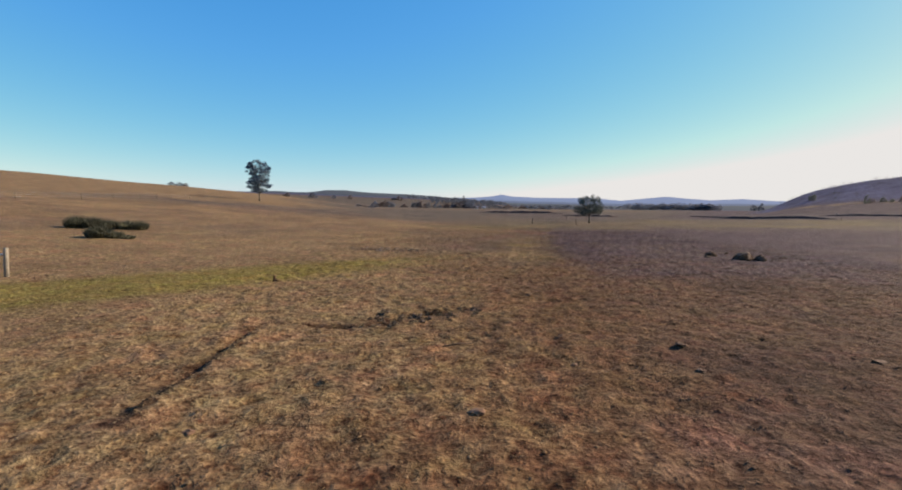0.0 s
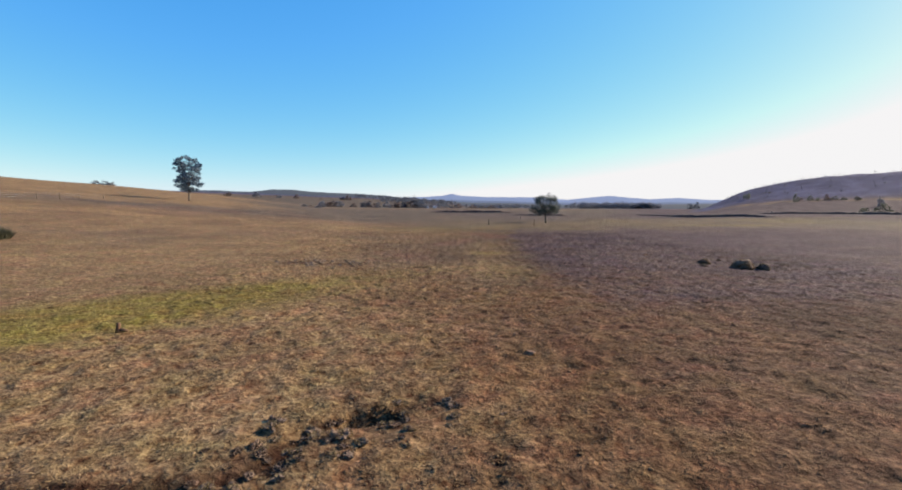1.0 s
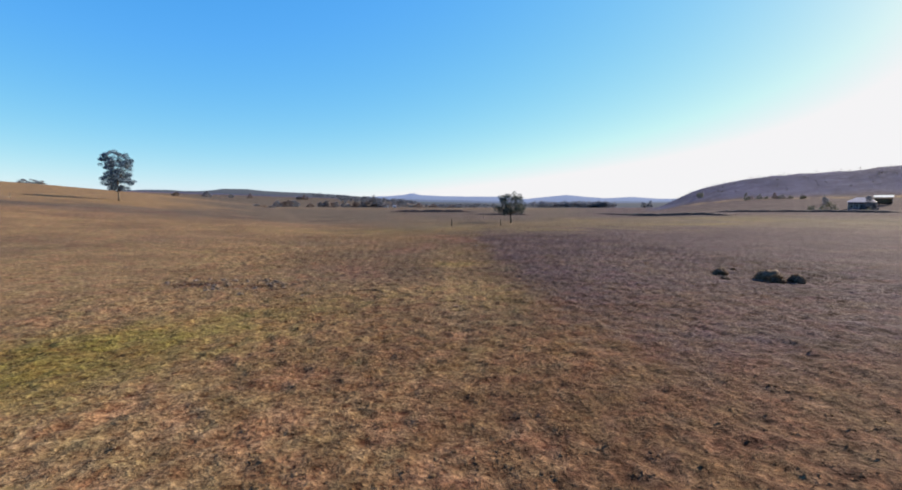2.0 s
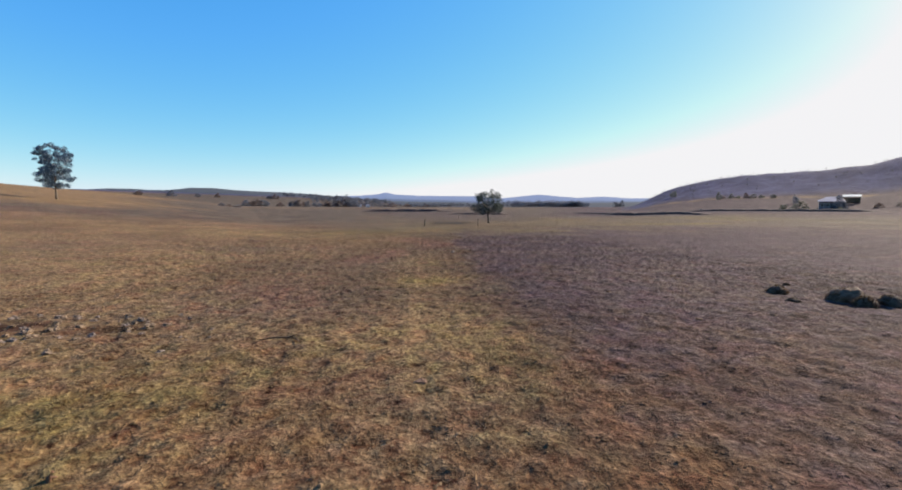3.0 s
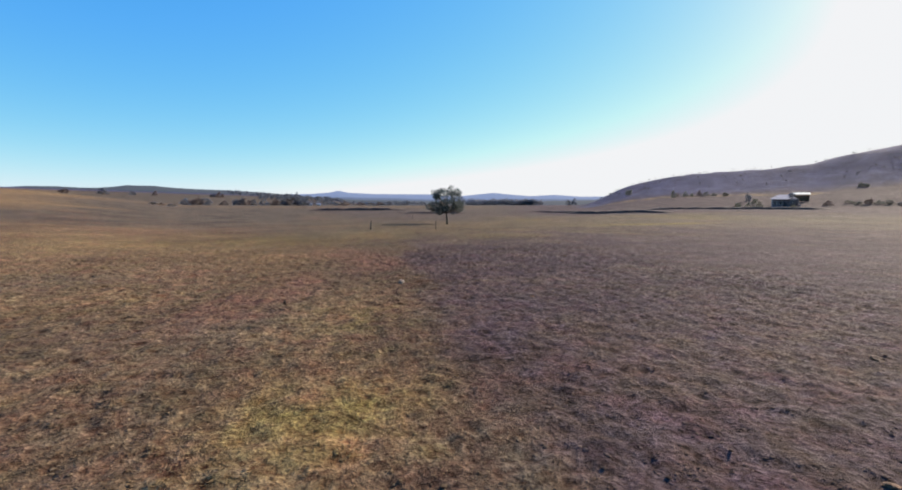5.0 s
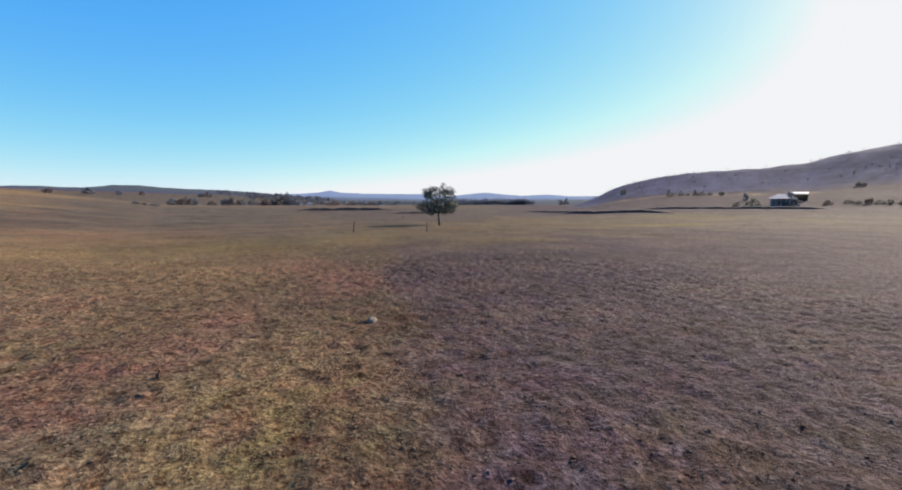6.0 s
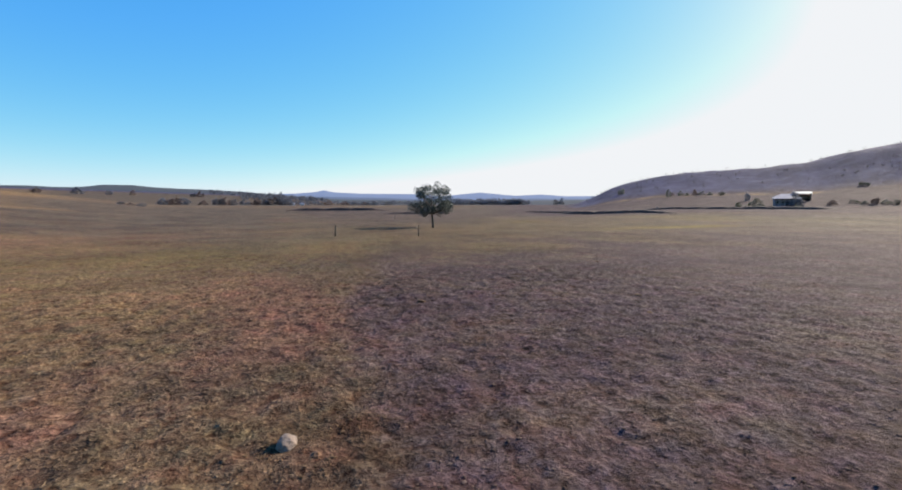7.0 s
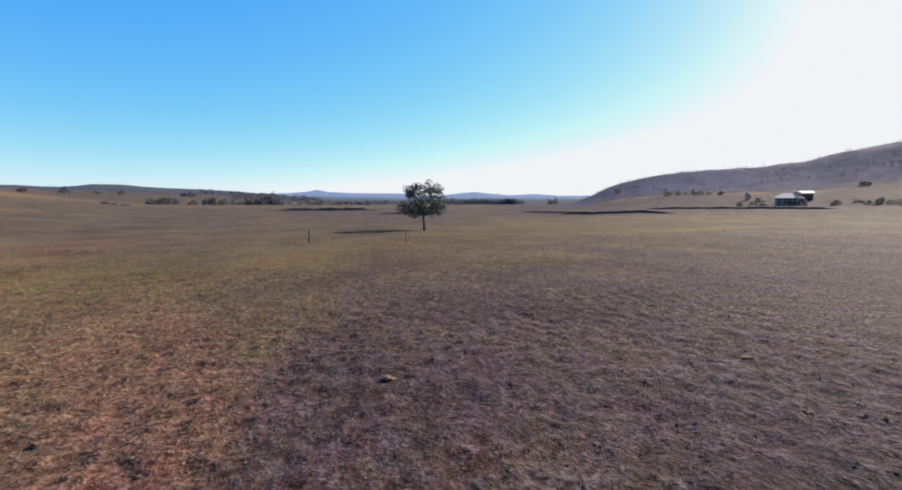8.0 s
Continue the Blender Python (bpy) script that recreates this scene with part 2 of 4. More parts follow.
STEEL = surface("galvanised_steel", (0.3, 0.3, 0.3), (0.48, 0.48, 0.48), 12, 0.45, 0.1, metal=0.8)
WALL = surface("painted_board", (0.115, 0.115, 0.17), (0.2, 0.2, 0.28), 3, 0.75, 0.15)
ROOF = surface("roof_sheet", (0.42, 0.43, 0.45), (0.6, 0.61, 0.62), 2, 0.4, 0.1, metal=0.3)
DARK = surface("dark_opening", (0.02, 0.022, 0.025), (0.045, 0.045, 0.05), 3, 0.4, 0)
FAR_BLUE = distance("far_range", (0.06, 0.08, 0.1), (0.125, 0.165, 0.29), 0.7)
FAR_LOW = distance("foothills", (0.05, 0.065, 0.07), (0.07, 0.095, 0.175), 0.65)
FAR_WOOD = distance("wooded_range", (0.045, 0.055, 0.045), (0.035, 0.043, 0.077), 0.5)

# ---------------------------------------------------------------- land form
LEFT_B = [-180, -120, -75, -60, -44, -40, -36, -32, -28, -25, -21, -16, -10, -5, 0, 180]
LEFT_H = [16, 38, 48, 44, 38, 34.2, 30.5, 28, 24, 20.5, 16.5, 10, 1.8, 0.8, 0.5, 0]
LEFT_R = [0, 25, 60, 110, 200, 300, 450, 700, 1000, 1400]
LEFT_P = [0, 0, 0.035, 0.135, 0.31, 0.45, 0.63, 1.0, 0.7, 0.4]
RIGHT_B = [-180, 32, 35, 37, 39, 41, 44, 47, 52, 56, 59, 63, 68, 80, 100, 140, 180]
RIGHT_H = [0, 0, 2, 9, 16.5, 20.5, 24.5, 26.5, 28, 30.5, 36, 40, 44, 48, 44, 16, 0]
RIGHT_R = [0, 150, 200, 262, 290, 330, 365, 400, 600, 1000, 1500]
RIGHT_P = [0, 0, 0.03, 0.07, 0.19, 0.34, 0.64, 1.0, 1.02, 0.6, 0.2]
FARL_B = [-180, -60, -30, -12, -5, 3, 10, 180]
FARL_H = [30, 44, 44, 42, 38, 26, 0, 0]


def lattice(i, j, seed):
    h = (i.astype(np.int64) * 374761393 + j.astype(np.int64) * 668265263 + seed * 974711) & 0x7FFFFFFF
    h = ((h ^ (h >> 13)) * 1274126177) & 0x7FFFFFFF
    return ((h ^ (h >> 16)) & 0xFFFF) / 65535.0


def rough_field(x, y, size, seed, octaves=3):
    """Value noise from -1 to 1 with lumps of that size in metres."""
    total, amp, out = 0.0, 1.0, np.zeros_like(x, dtype=float)
    for o in range(octaves):
        u, v = x / size * 2 ** o + 17.3 * o, y / size * 2 ** o - 9.1 * o
        i, j = np.floor(u), np.floor(v)
        a, b = u - i, v - j
        a, b = a * a * (3 - 2 * a), b * b * (3 - 2 * b)
        s = seed + o
        low = lattice(i, j, s) * (1 - a) + lattice(i + 1, j, s) * a
        high = lattice(i, j + 1, s) * (1 - a) + lattice(i + 1, j + 1, s) * a
        out += amp * (2 * (low * (1 - b) + high * b) - 1)
        total += amp
        amp *= 0.5
    return out / total


def to_line(x, y, line):
    """Distance to a line of points, and how far along it (0 to 1) the nearest place lies."""
    best, along = np.full(np.shape(x), 1e9), np.zeros(np.shape(x))
    n = len(line) - 1
    for k in range(n):
        (ax, ay), (bx, by) = line[k], line[k + 1]
        dx, dy = bx - ax, by - ay
        s = np.clip(((x - ax) * dx + (y - ay) * dy) / (dx * dx + dy * dy), 0, 1)
        d = np.hypot(x - ax - s * dx, y - ay - s * dy)
        along = np.where(d < best, (k + s) / n, along)
        best = np.minimum(best, d)
    return best, along


GULLY = [(-5.2, 7.0), (-5.25, 9.4), (-5.35, 11.4), (-5.4, 13.3), (-4.2, 13.2), (-3.0, 13.1), (-1.9, 13.5), (-1.5, 14.6), (-0.3, 15.0), (0.7, 15.6)]


def land(x, y):
    x, y = np.asarray(x, float), np.asarray(y, float)
    dx, dy = x - 6, y - 28
    r, b = np.hypot(dx, dy), np.degrees(np.arctan2(dx, dy))
    z = np.interp(b, LEFT_B, LEFT_H) * np.interp(r, LEFT_R, LEFT_P)
    z = z + np.interp(b, RIGHT_B, RIGHT_H) * np.interp(r, RIGHT_R, RIGHT_P)
    z = z + 1.5 * np.clip((r - 300) / 600, 0, 1) + np.interp(b, FARL_B, FARL_H) * np.clip((r - 1000) / 800, 0, 1) ** 1.3
    z = z - 0.4 * np.clip((r - 70) / 50, 0, 1) * np.clip((400 - r) / 200, 0, 1)
    z = z + 0.10 * rough_field(x, y, 9.0, 3) * np.clip(r / 40, 0.4, 6) * 0.7
    near = np.clip(1.4 - r / 110, 0, 1)
    z = z + near * (0.035 * rough_field(x, y, 1.6, 11, 2) + 0.012 * rough_field(x, y, 0.55, 23, 1) + 0.05 * np.interp(x, [-14, -8, 26, 32], [0, 1, 1, 0]) * np.interp(y, [68, 76], [1, 0]) * rough_field(0.83 * x + 0.56 * y, 0.83 * y - 0.56 * x, 0.27, 27, 1))
    z = z - 0.45 * np.exp(-((x - 23) ** 2 + (y - 36) ** 2) / 26)
    d, a = to_line(x, y, GULLY)
    wob = d + 0.2 * rough_field(x, y, 0.7, 31, 3)
    hole = np.hypot((x + 0.55) / 0.5, (y - 14.95) / 0.24) + 0.25 * rough_field(x, y, 0.4, 35, 2)
    z = z - 0.5 / (1 + np.exp(np.clip((hole - 1) * 9, -30, 30)))
    z = z - 0.13 * np.exp(-(wob / 0.17) ** 2) * np.interp(a, [0, 0.1, 0.9, 1], [0.3, 1, 1, 0.3])
    side = x + 5.3 + 0.3 * rough_field(x, y, 0.8, 37, 3)          # a low scarp that turns its face from the sun
    z = z + 0.13 * np.exp(-np.clip(side, 0, 9) / 1.1) / (1 + np.exp(np.clip(-side / 0.05, -30, 30))) * np.interp(y, [5.5, 7.5, 12.6, 13.4], [0, 1, 1, 0])
    return z


def land_at(x, y):
    return float(land(np.array([x]), np.array([y]))[0])


# patches of ground cover: channel, x, y, half length, half width, turn in degrees, strength
PATCHES = [
    (0, -17.0, 16.5, 9.0, 2.8, 40, 1.6), (0, -8.8, 24.0, 7.5, 2.6, 40, 0.9), (0, 6.8, 42.6, 2.0, 1.1, 20, 0.6), (0, 9.0, 48.6, 1.2, 2.6, -15, 0.3), (0, 6.3, 31.5, 1.2, 3.0, -20, 0.4), (1, -7.5, 24.5, 8.0, 3.0, 40, 0.4), (0, -2.5, 30.5, 9.0, 2.4, 30, 0.34), (0, 5.8, 38, 9.0, 2.4, 75, 0.12),
    (1, -3.5, 31.5, 10.0, 2.8, 27, 0.7), (1, 5.4, 34.5, 8, 1.7, 82, 0.65), (1, -27.0, 38.6, 3.2, 1.2, 10, 1.0), (1, 6.9, 43.0, 2.4, 1.6, 20, 0.9), (1, 7.8, 50.5, 5.0, 1.5, 68, 0.55), (0, 7.6, 49.5, 4.0, 1.2, 68, 0.2),
    (1, -24, 24, 8, 4, 30, 0.6), (1, -28, 36, 14, 6, 30, 0.5), (1, 1, 25, 6, 3, 60, 0.2), (1, -5, 10, 7, 6, 60, 0.7), (1, -5, 19, 6, 3.5, 30, 0.4), (1, -12, 30, 10, 5, 30, 0.35), (1, -2, 50, 9, 8, 20, 0.3), (1, 5, 64, 5, 9, 0, 0.55),
    (2, 0.2, 41.0, 1.7, 3.4, 15, 0.85), (2, 4.4, 52.0, 1.5, 3.6, -25, 1.0), (2, 7.0, 56.8, 1.1, 2.8, -10, 0.85), (2, 1.5, 61.0, 2.4, 3.0, 0, 0.7), (2, 10.6, 60.5, 1.0, 2.4, -20, 0.75), (2, 6.3, 68.0, 2.4, 1.4, 20, 0.7), (2, 10.3, 69.0, 1.6, 4.0, 10, 0.8), (2, 5.2, 6.4, 3, 1.6, 10, 0.9),
    (2, -4.5, 21, 7, 2.0, 30, 0.5), (2, 9.9, 67, 1.8, 5.5, 8, 0.6), (2, 12.3, 62.5, 1.6, 2.6, 0, 0.7), (1, 2, 74, 12, 8, 0, 0.5), (2, -14, 64, 26, 10, 30, 0.35), (2, -50, 80, 50, 20, 10, 0.55), (2, 13.5, 36, 2.0, 5.0, -20, 0.5), (2, 3.0, 20, 3.0, 3.0, 0, 0.4),
    (0, 8, 84, 30, 12, 20, 0.36), (0, 42, 112, 42, 26, 0, 0.34), (0, 100, 150, 80, 40, 0, 0.3), (0, 75, 107, 13, 3.2, 10, 0.85), (1, 60, 130, 60, 22, 0, 0.25),
]


def cover(x, y):
    out = np.zeros((len(x), 4))
    out[:, 3] = 1
    for ch, px, py, a, b, turn, s in PATCHES:
        c, q = math.cos(radians(turn)), math.sin(radians(turn))
        u, v = (x - px) * c + (y - py) * q, -(x - px) * q + (y - py) * c
        w = (u / a) ** 2 + (v / b) ** 2
        out[:, ch] += s * np.exp(-w * 0.8)
    dx, dy = x - 6, y - 28
    r, b = np.hypot(dx, dy), np.degrees(np.arctan2(dx, dy))
    out[:, 1] += 1.2 * np.clip((r - 108) / 45, 0, 1) * np.clip((-15 - b) / 12, 0, 1) + 0.5 * np.clip((r - 330) / 120, 0, 1) * np.clip((30 - b) / 10, 0, 1) * np.clip((900 - r) / 300, 0, 1)
    broad = np.clip((r - 28) / 40, 0, 1) * np.clip((260 - r) / 60, 0, 1)
    out[:, 0] += broad * 0.28 * np.clip(1.8 * rough_field(x, y, 16.0, 81, 3), 0, 1) * np.clip((b + 30) / 20, 0, 1)
    # second term: straw added for the brighter look of the down-sun side
    out[:, 1] += broad * 0.34 * np.clip((25 - b) / 20, 0.2, 1) * np.clip(2.0 * rough_field(x, y * 1.7, 13.0, 83, 3), 0, 1) + 0.85 * np.clip((4 - x) / 14, 0, 1) * np.clip((120 - y) / 30, 0, 1) * (1 + 0.6 * rough_field(x, y, 8.0, 85, 3))
    out[:, 2] += broad * 0.5 * np.clip(2.0 * rough_field(x, y, 13.0, 87, 3), 0, 1)
    out[:, 1] += 1.1 * np.exp(-(to_line(x, y, [(205, 285), (232, 268), (247, 250), (262, 231), (270, 205)])[0] / 4.5) ** 2)
    out[:, 1] += 1.2 * np.exp(-(to_line(x, y, [(-104, 178), (-90, 174), (-76, 178), (-60, 184), (-40, 205)])[0] / 2.2) ** 2)
    out[:, 1] += 0.4 * np.clip((r - 100) / 80, 0, 1) * np.clip((200 - r) / 40, 0, 1) * np.clip((b + 5) / 10, 0, 1) * np.clip(1.5 * rough_field(x, y * 3, 40.0, 89, 3), 0, 1)
    return np.clip(out, 0, 1)


def hazed_grass(x, y):
    """Grey grass with distance haze put into its colour, more of it towards the far flats and the foot of the hills."""
    r = np.hypot(x - 6, y - 28)
    return np.interp(y, [14, 24, 36, 60], [-0.1, 0.22, 0.72, 0.82]) + 0.35 * np.clip((r - 60) / 90, 0, 1) + 0.3 * rough_field(x, y, 5.0, 91, 3)


def hazed_scrub(x, y):
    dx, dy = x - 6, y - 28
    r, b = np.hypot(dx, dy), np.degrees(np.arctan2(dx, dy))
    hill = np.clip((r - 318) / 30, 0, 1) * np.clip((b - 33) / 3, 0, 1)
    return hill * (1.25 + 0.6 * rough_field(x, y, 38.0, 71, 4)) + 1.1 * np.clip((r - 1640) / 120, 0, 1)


def bare_soil(x, y):
    """The trodden, grassless half of the flat, past an uneven line."""
    edge = np.interp(y, [4, 10, 20, 30, 40, 47, 55, 65, 80, 100], [3.0, 3.5, 5.0, 7.2, 9.2, 10.3, 11.8, 13.2, 16.5, 24.0]) + 1.3 * rough_field(x, y, 5.0, 61, 4)
    side = np.clip((x - edge) / np.interp(y, [10, 34, 55], [7.0, 3.6, 2.6]) + 0.45, 0, 1)
    side = side * side * (3 - 2 * side) * (1.0 + 0.35 * rough_field(x, y, 3.5, 65, 3))
    flat = side * np.interp(y, [5, 20, 32, 42, 62, 80, 105], [0.78, 0.76, 0.84, 0.92, 0.94, 0.75, 0.42]) * np.interp(x, [18, 40, 75, 130], [1, 1.25, 1.15, 0.75])
    r, b = np.hypot(x - 6, y - 28), np.degrees(np.arctan2(x - 6, y - 28))
    foot = np.clip((r - 165) / 40, 0, 1) * np.clip((b - 24) / 8, 0, 1) * (0.95 + 0.6 * rough_field(x, y, 30.0, 67, 3))
    return flat + foot


def mesh_of(name, verts, faces, material=None):
    me = bpy.data.meshes.new(name)
    me.from_pydata([tuple(v) for v in verts] if not isinstance(verts, np.ndarray) else verts.tolist(), [], faces if isinstance(faces, list) else faces.tolist())
    if material:
        me.materials.append(material)
    me.update()
    return me


def coords(lo, hi, step, far_lo, far_hi, growth):
    mid = list(np.arange(lo, hi + 1e-6, step))
    up, down = [mid[-1]], [mid[0]]
    s = step
    while up[-1] < far_hi:
        s *= growth
        up.append(up[-1] + s)
    s = step
    while down[-1] > far_lo:
        s *= growth
        down.append(down[-1] - s)
    return np.array(down[:0:-1] + mid + up[1:])


def build_ground():
    gx, gy = coords(-9, 27, 0.1, -4500, 4500, 1.045), coords(5, 72, 0.1, -1200, 4500, 1.04)
    X, Y = np.meshgrid(gx, gy)
    x, y = X.ravel(), Y.ravel()
    verts = np.stack([x, y, land(x, y)], -1)
    nx, ny = len(gx), len(gy)
    i = (np.arange(ny - 1)[:, None] * nx + np.arange(nx - 1)[None, :]).ravel()
    me = mesh_of("ground", verts, np.stack([i, i + 1, i + nx + 1, i + nx], -1), PASTURE)
    att = me.color_attributes.new("cover", "FLOAT_COLOR", "POINT")
    att.data.foreach_set("color", cover(x, y).ravel())
    # dark earth of gully, washout and diggings, with their shade painted in
    soil = me.attributes.new("soil", "FLOAT", "POINT")
    soil.data.foreach_set("value", 1.1 * np.exp(-((to_line(x, y, GULLY)[0] + 0.15 * rough_field(x, y, 0.6, 33, 2)) / 0.24) ** 2) + 0.7 * np.exp(-((x + 0.9) / 1.7) ** 2 - ((y - 14.5 - 0.45 * (x + 0.9)) / 0.5) ** 2) + 1.4 * np.exp(-((x + 6.6) / 1.3) ** 2 - ((y - 37.3) / 0.7) ** 2) + 1.2 * np.exp(-((x + 3.4) / 1.5) ** 2 - ((y - 36.3) / 0.5) ** 2))
    for key, field in (("bare", bare_soil), ("ash", hazed_grass), ("scrub", hazed_scrub)):
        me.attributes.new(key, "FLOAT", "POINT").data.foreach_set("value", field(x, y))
    me.polygons.foreach_set("use_smooth", np.ones(len(me.polygons), bool))
    return tagged(new("ground", me), "dry grazed brown pasture with green and straw patches", "ground", kind="structure")


build_ground()


# ---------------------------------------------------------------- helpers for things
def thing(name, x, y, label, category, group="", kind="", z=None, turn=0.0):
    ob = new(name)
    ob.matrix_world = pose(x, y, land_at(x, y) if z is None else z, 0, 0, turn)
    return tagged(ob, label, category, group, kind)


def link_part(name, me, parent, label=""):
    ob = new(name, me)
    ob.parent = parent
    if label:
        ob["label"] = label
    return ob


def part(name, bm, material, parent, label="", smooth=False):
    me = bpy.data.meshes.new(name)
    bm.to_mesh(me)
    bm.free()
    me.materials.append(material)
    if smooth:
        me.polygons.foreach_set("use_smooth", np.ones(len(me.polygons), bool))
    return link_part(name, me, parent, label)


def box(bm, size, at, turn=0.0, bevel=0.0):
    made = bmesh.ops.create_cube(bm, size=1.0, matrix=Matrix.Translation(at) @ Matrix.Rotation(radians(turn), 4, "Z") @ Matrix.Diagonal((*size, 1)))
    if bevel:
        edges = list({e for v in made["verts"] for e in v.link_edges})
        bmesh.ops.bevel(bm, geom=edges, offset=bevel, segments=1, affect="EDGES")


def tube(points, radii, sides=8):
    """Vertices and faces of a closed, tapering tube along points."""
    pts = [Vector(p) for p in points]
    verts, faces = [], []
    for k, p in enumerate(pts):
        way = (pts[min(k + 1, len(pts) - 1)] - pts[max(k - 1, 0)]).normalized()
        a = way.orthogonal().normalized() if abs(way.z) < 0.9 else way.cross(Vector((0, 1, 0))).normalized()
        b = way.cross(a)
        for s in range(sides):
            t = 2 * math.pi * s / sides
            verts.append(p + radii[k] * (a * math.cos(t) + b * math.sin(t)))
    for k in range(len(pts) - 1):
        for s in range(sides):
            q = (s + 1) % sides
            faces.append((k * sides + s, k * sides + q, (k + 1) * sides + q, (k + 1) * sides + s))
    faces.append(tuple(range(sides - 1, -1, -1)))
    faces.append(tuple((len(pts) - 1) * sides + s for s in range(sides)))
    return verts, faces


def tube_part(name, points, radii, material, parent, label="", sides=8):
    v, f = tube(points, radii, sides)
    me = mesh_of(name, v, f, material)
    me.polygons.foreach_set("use_smooth", np.ones(len(me.polygons), bool))
    return link_part(name, me, parent, label)


def leaf_cloud(rng, clumps, per, size, droop=0.3):
    """Small leaf blades gathered in clumps: (centre, radius, flattening)."""
    V = []
    for c, r, flat in clumps:
        n = max(12, int(per * r * r))
        d = rng.normal(size=(n, 3))
        d /= np.linalg.norm(d, axis=1, keepdims=True)
        rad = r * rng.uniform(0.25, 1.0, (n, 1)) ** 0.5
        p = np.array(c) + d * rad * np.array([1, 1, flat])
        a = rng.normal(size=(n, 3))
        a[:, 2] -= droop
        a /= np.linalg.norm(a, axis=1, keepdims=True)
        b = np.cross(a, rng.normal(size=(n, 3)))
        b /= np.linalg.norm(b, axis=1, keepdims=True)
        s = size * rng.uniform(0.6, 1.4, (n, 1))
        V.append(np.stack([p - a * s, p + b * s * 0.45, p + a * s, p - b * s * 0.45], 1).reshape(-1, 3))
    V = np.concatenate(V)
    return V, np.arange(len(V)).reshape(-1, 4)


def tree(name, x, y, label, height, width, bole, clumps, seed, per=60, leaf=0.16, lean=(0, 0), girth=0.3, square=0.0, group="", limbs=9, foliage=None, category="tree", puff=(0.09, 0.17), profile=None, droop=0.3):
    rng = np.random.default_rng(seed)
    ob = thing(name, x, y, label, category, group)
    crown_h = height - bole
    top = np.array([lean[0], lean[1], height * 0.72])
    spine = [(0, 0, -0.3), (lean[0] * 0.15, lean[1] * 0.15, bole * 0.5), (lean[0] * 0.5, lean[1] * 0.5, bole), tuple(top * np.array([0.9, 0.9, 0.8])), tuple(top)]
    tube_part("trunk", spine, [girth * 1.25, girth, girth * 0.8, girth * 0.45, girth * 0.12], BARK, ob)
    cl = []
    for k in range(clumps):
        while True:
            p = rng.uniform(-1, 1, 3)
            q = abs(p[0]) ** (2 + square) + abs(p[1]) ** (2 + square) + abs(p[2]) ** (2 + square)
            if profile:
                lim = np.interp(p[2], [e[0] for e in profile], [e[1] for e in profile])
                if 0.35 * lim < math.hypot(p[0], p[1]) < lim or (p[2] > 0.75 and math.hypot(p[0], p[1]) < lim):
                    break
            elif q < 1 and np.abs(p).max() > 0.3:
                break
        r = width * rng.uniform(*puff)
        c = np.array([p[0] * (width / 2 - r * 0.7) + lean[0], p[1] * (width / 2 - r * 0.7) + lean[1], bole + crown_h / 2 + p[2] * (crown_h / 2 - r * 0.5)])
        cl.append((c, r, 0.75))
    order = sorted(cl, key=lambda e: -e[1])[:limbs]
    for c, r, _ in order:
        s = np.clip((c[2] - bole * 0.6) / height, 0.05, 0.6)
        start = np.array([lean[0] * 0.6, lean[1] * 0.6, bole * 0.8 + s * crown_h * 0.55])
        midp = start * 0.45 + c * 0.55 + np.array([0, 0, -0.06 * height * rng.uniform(0, 1)])
        tube_part("limb", [start, midp, c], [girth * 0.38, girth * 0.22, girth * 0.06], BARK, ob, sides=6)
    V, F = leaf_cloud(rng, cl, per, leaf, droop)
    link_part("crown", mesh_of("crown", V, F, foliage or LEAF), ob)
    return ob


# ---------------------------------------------------------------- trees
tree("gum_tree", -67.0, 164.3, "tall blue-green gum tree with open boxy crown on the brown slope", 14.2, 9.2, 2.3, 140, 4, per=190, leaf=0.17, girth=0.27, limbs=26, puff=(0.06, 0.105), foliage=BLUE_LEAF, droop=0.8,
     profile=[(-1, 0.62), (-0.8, 0.85), (-0.3, 1.0), (0.5, 1.0), (0.85, 0.85), (1, 0.6)])
tree("gum_tree", 35.3, 119.3, "round-crowned paddock gum with leaning trunk on flat pasture", 7.7, 7.5, 1.75, 84, 21, per=330, leaf=0.09, lean=(-0.3, 0.0), girth=0.2, limbs=18, puff=(0.075, 0.135), droop=0.8,
     profile=[(-1, 0.6), (-0.7, 1.0), (0.0, 1.0), (0.45, 0.85), (0.8, 0.6), (1, 0.35)])


def far_tree(seed, height, width, squat, foliage):
    """A pattern for the small trees of the distance."""
    return tree("far_tree", 0, 0, "dark rounded tree far across the valley", height, width, -height * squat, 34, seed, per=520 / width ** 1.4, leaf=0.045 * height, girth=0.03 * height, limbs=4, foliage=foliage, group="trees of the valley", puff=(0.07, 0.16), profile=[(-1, 0.5), (-0.8, 1.1), (-0.3, 1.15), (0.2, 0.85), (0.7, 0.6), (1.0, 0.45)])


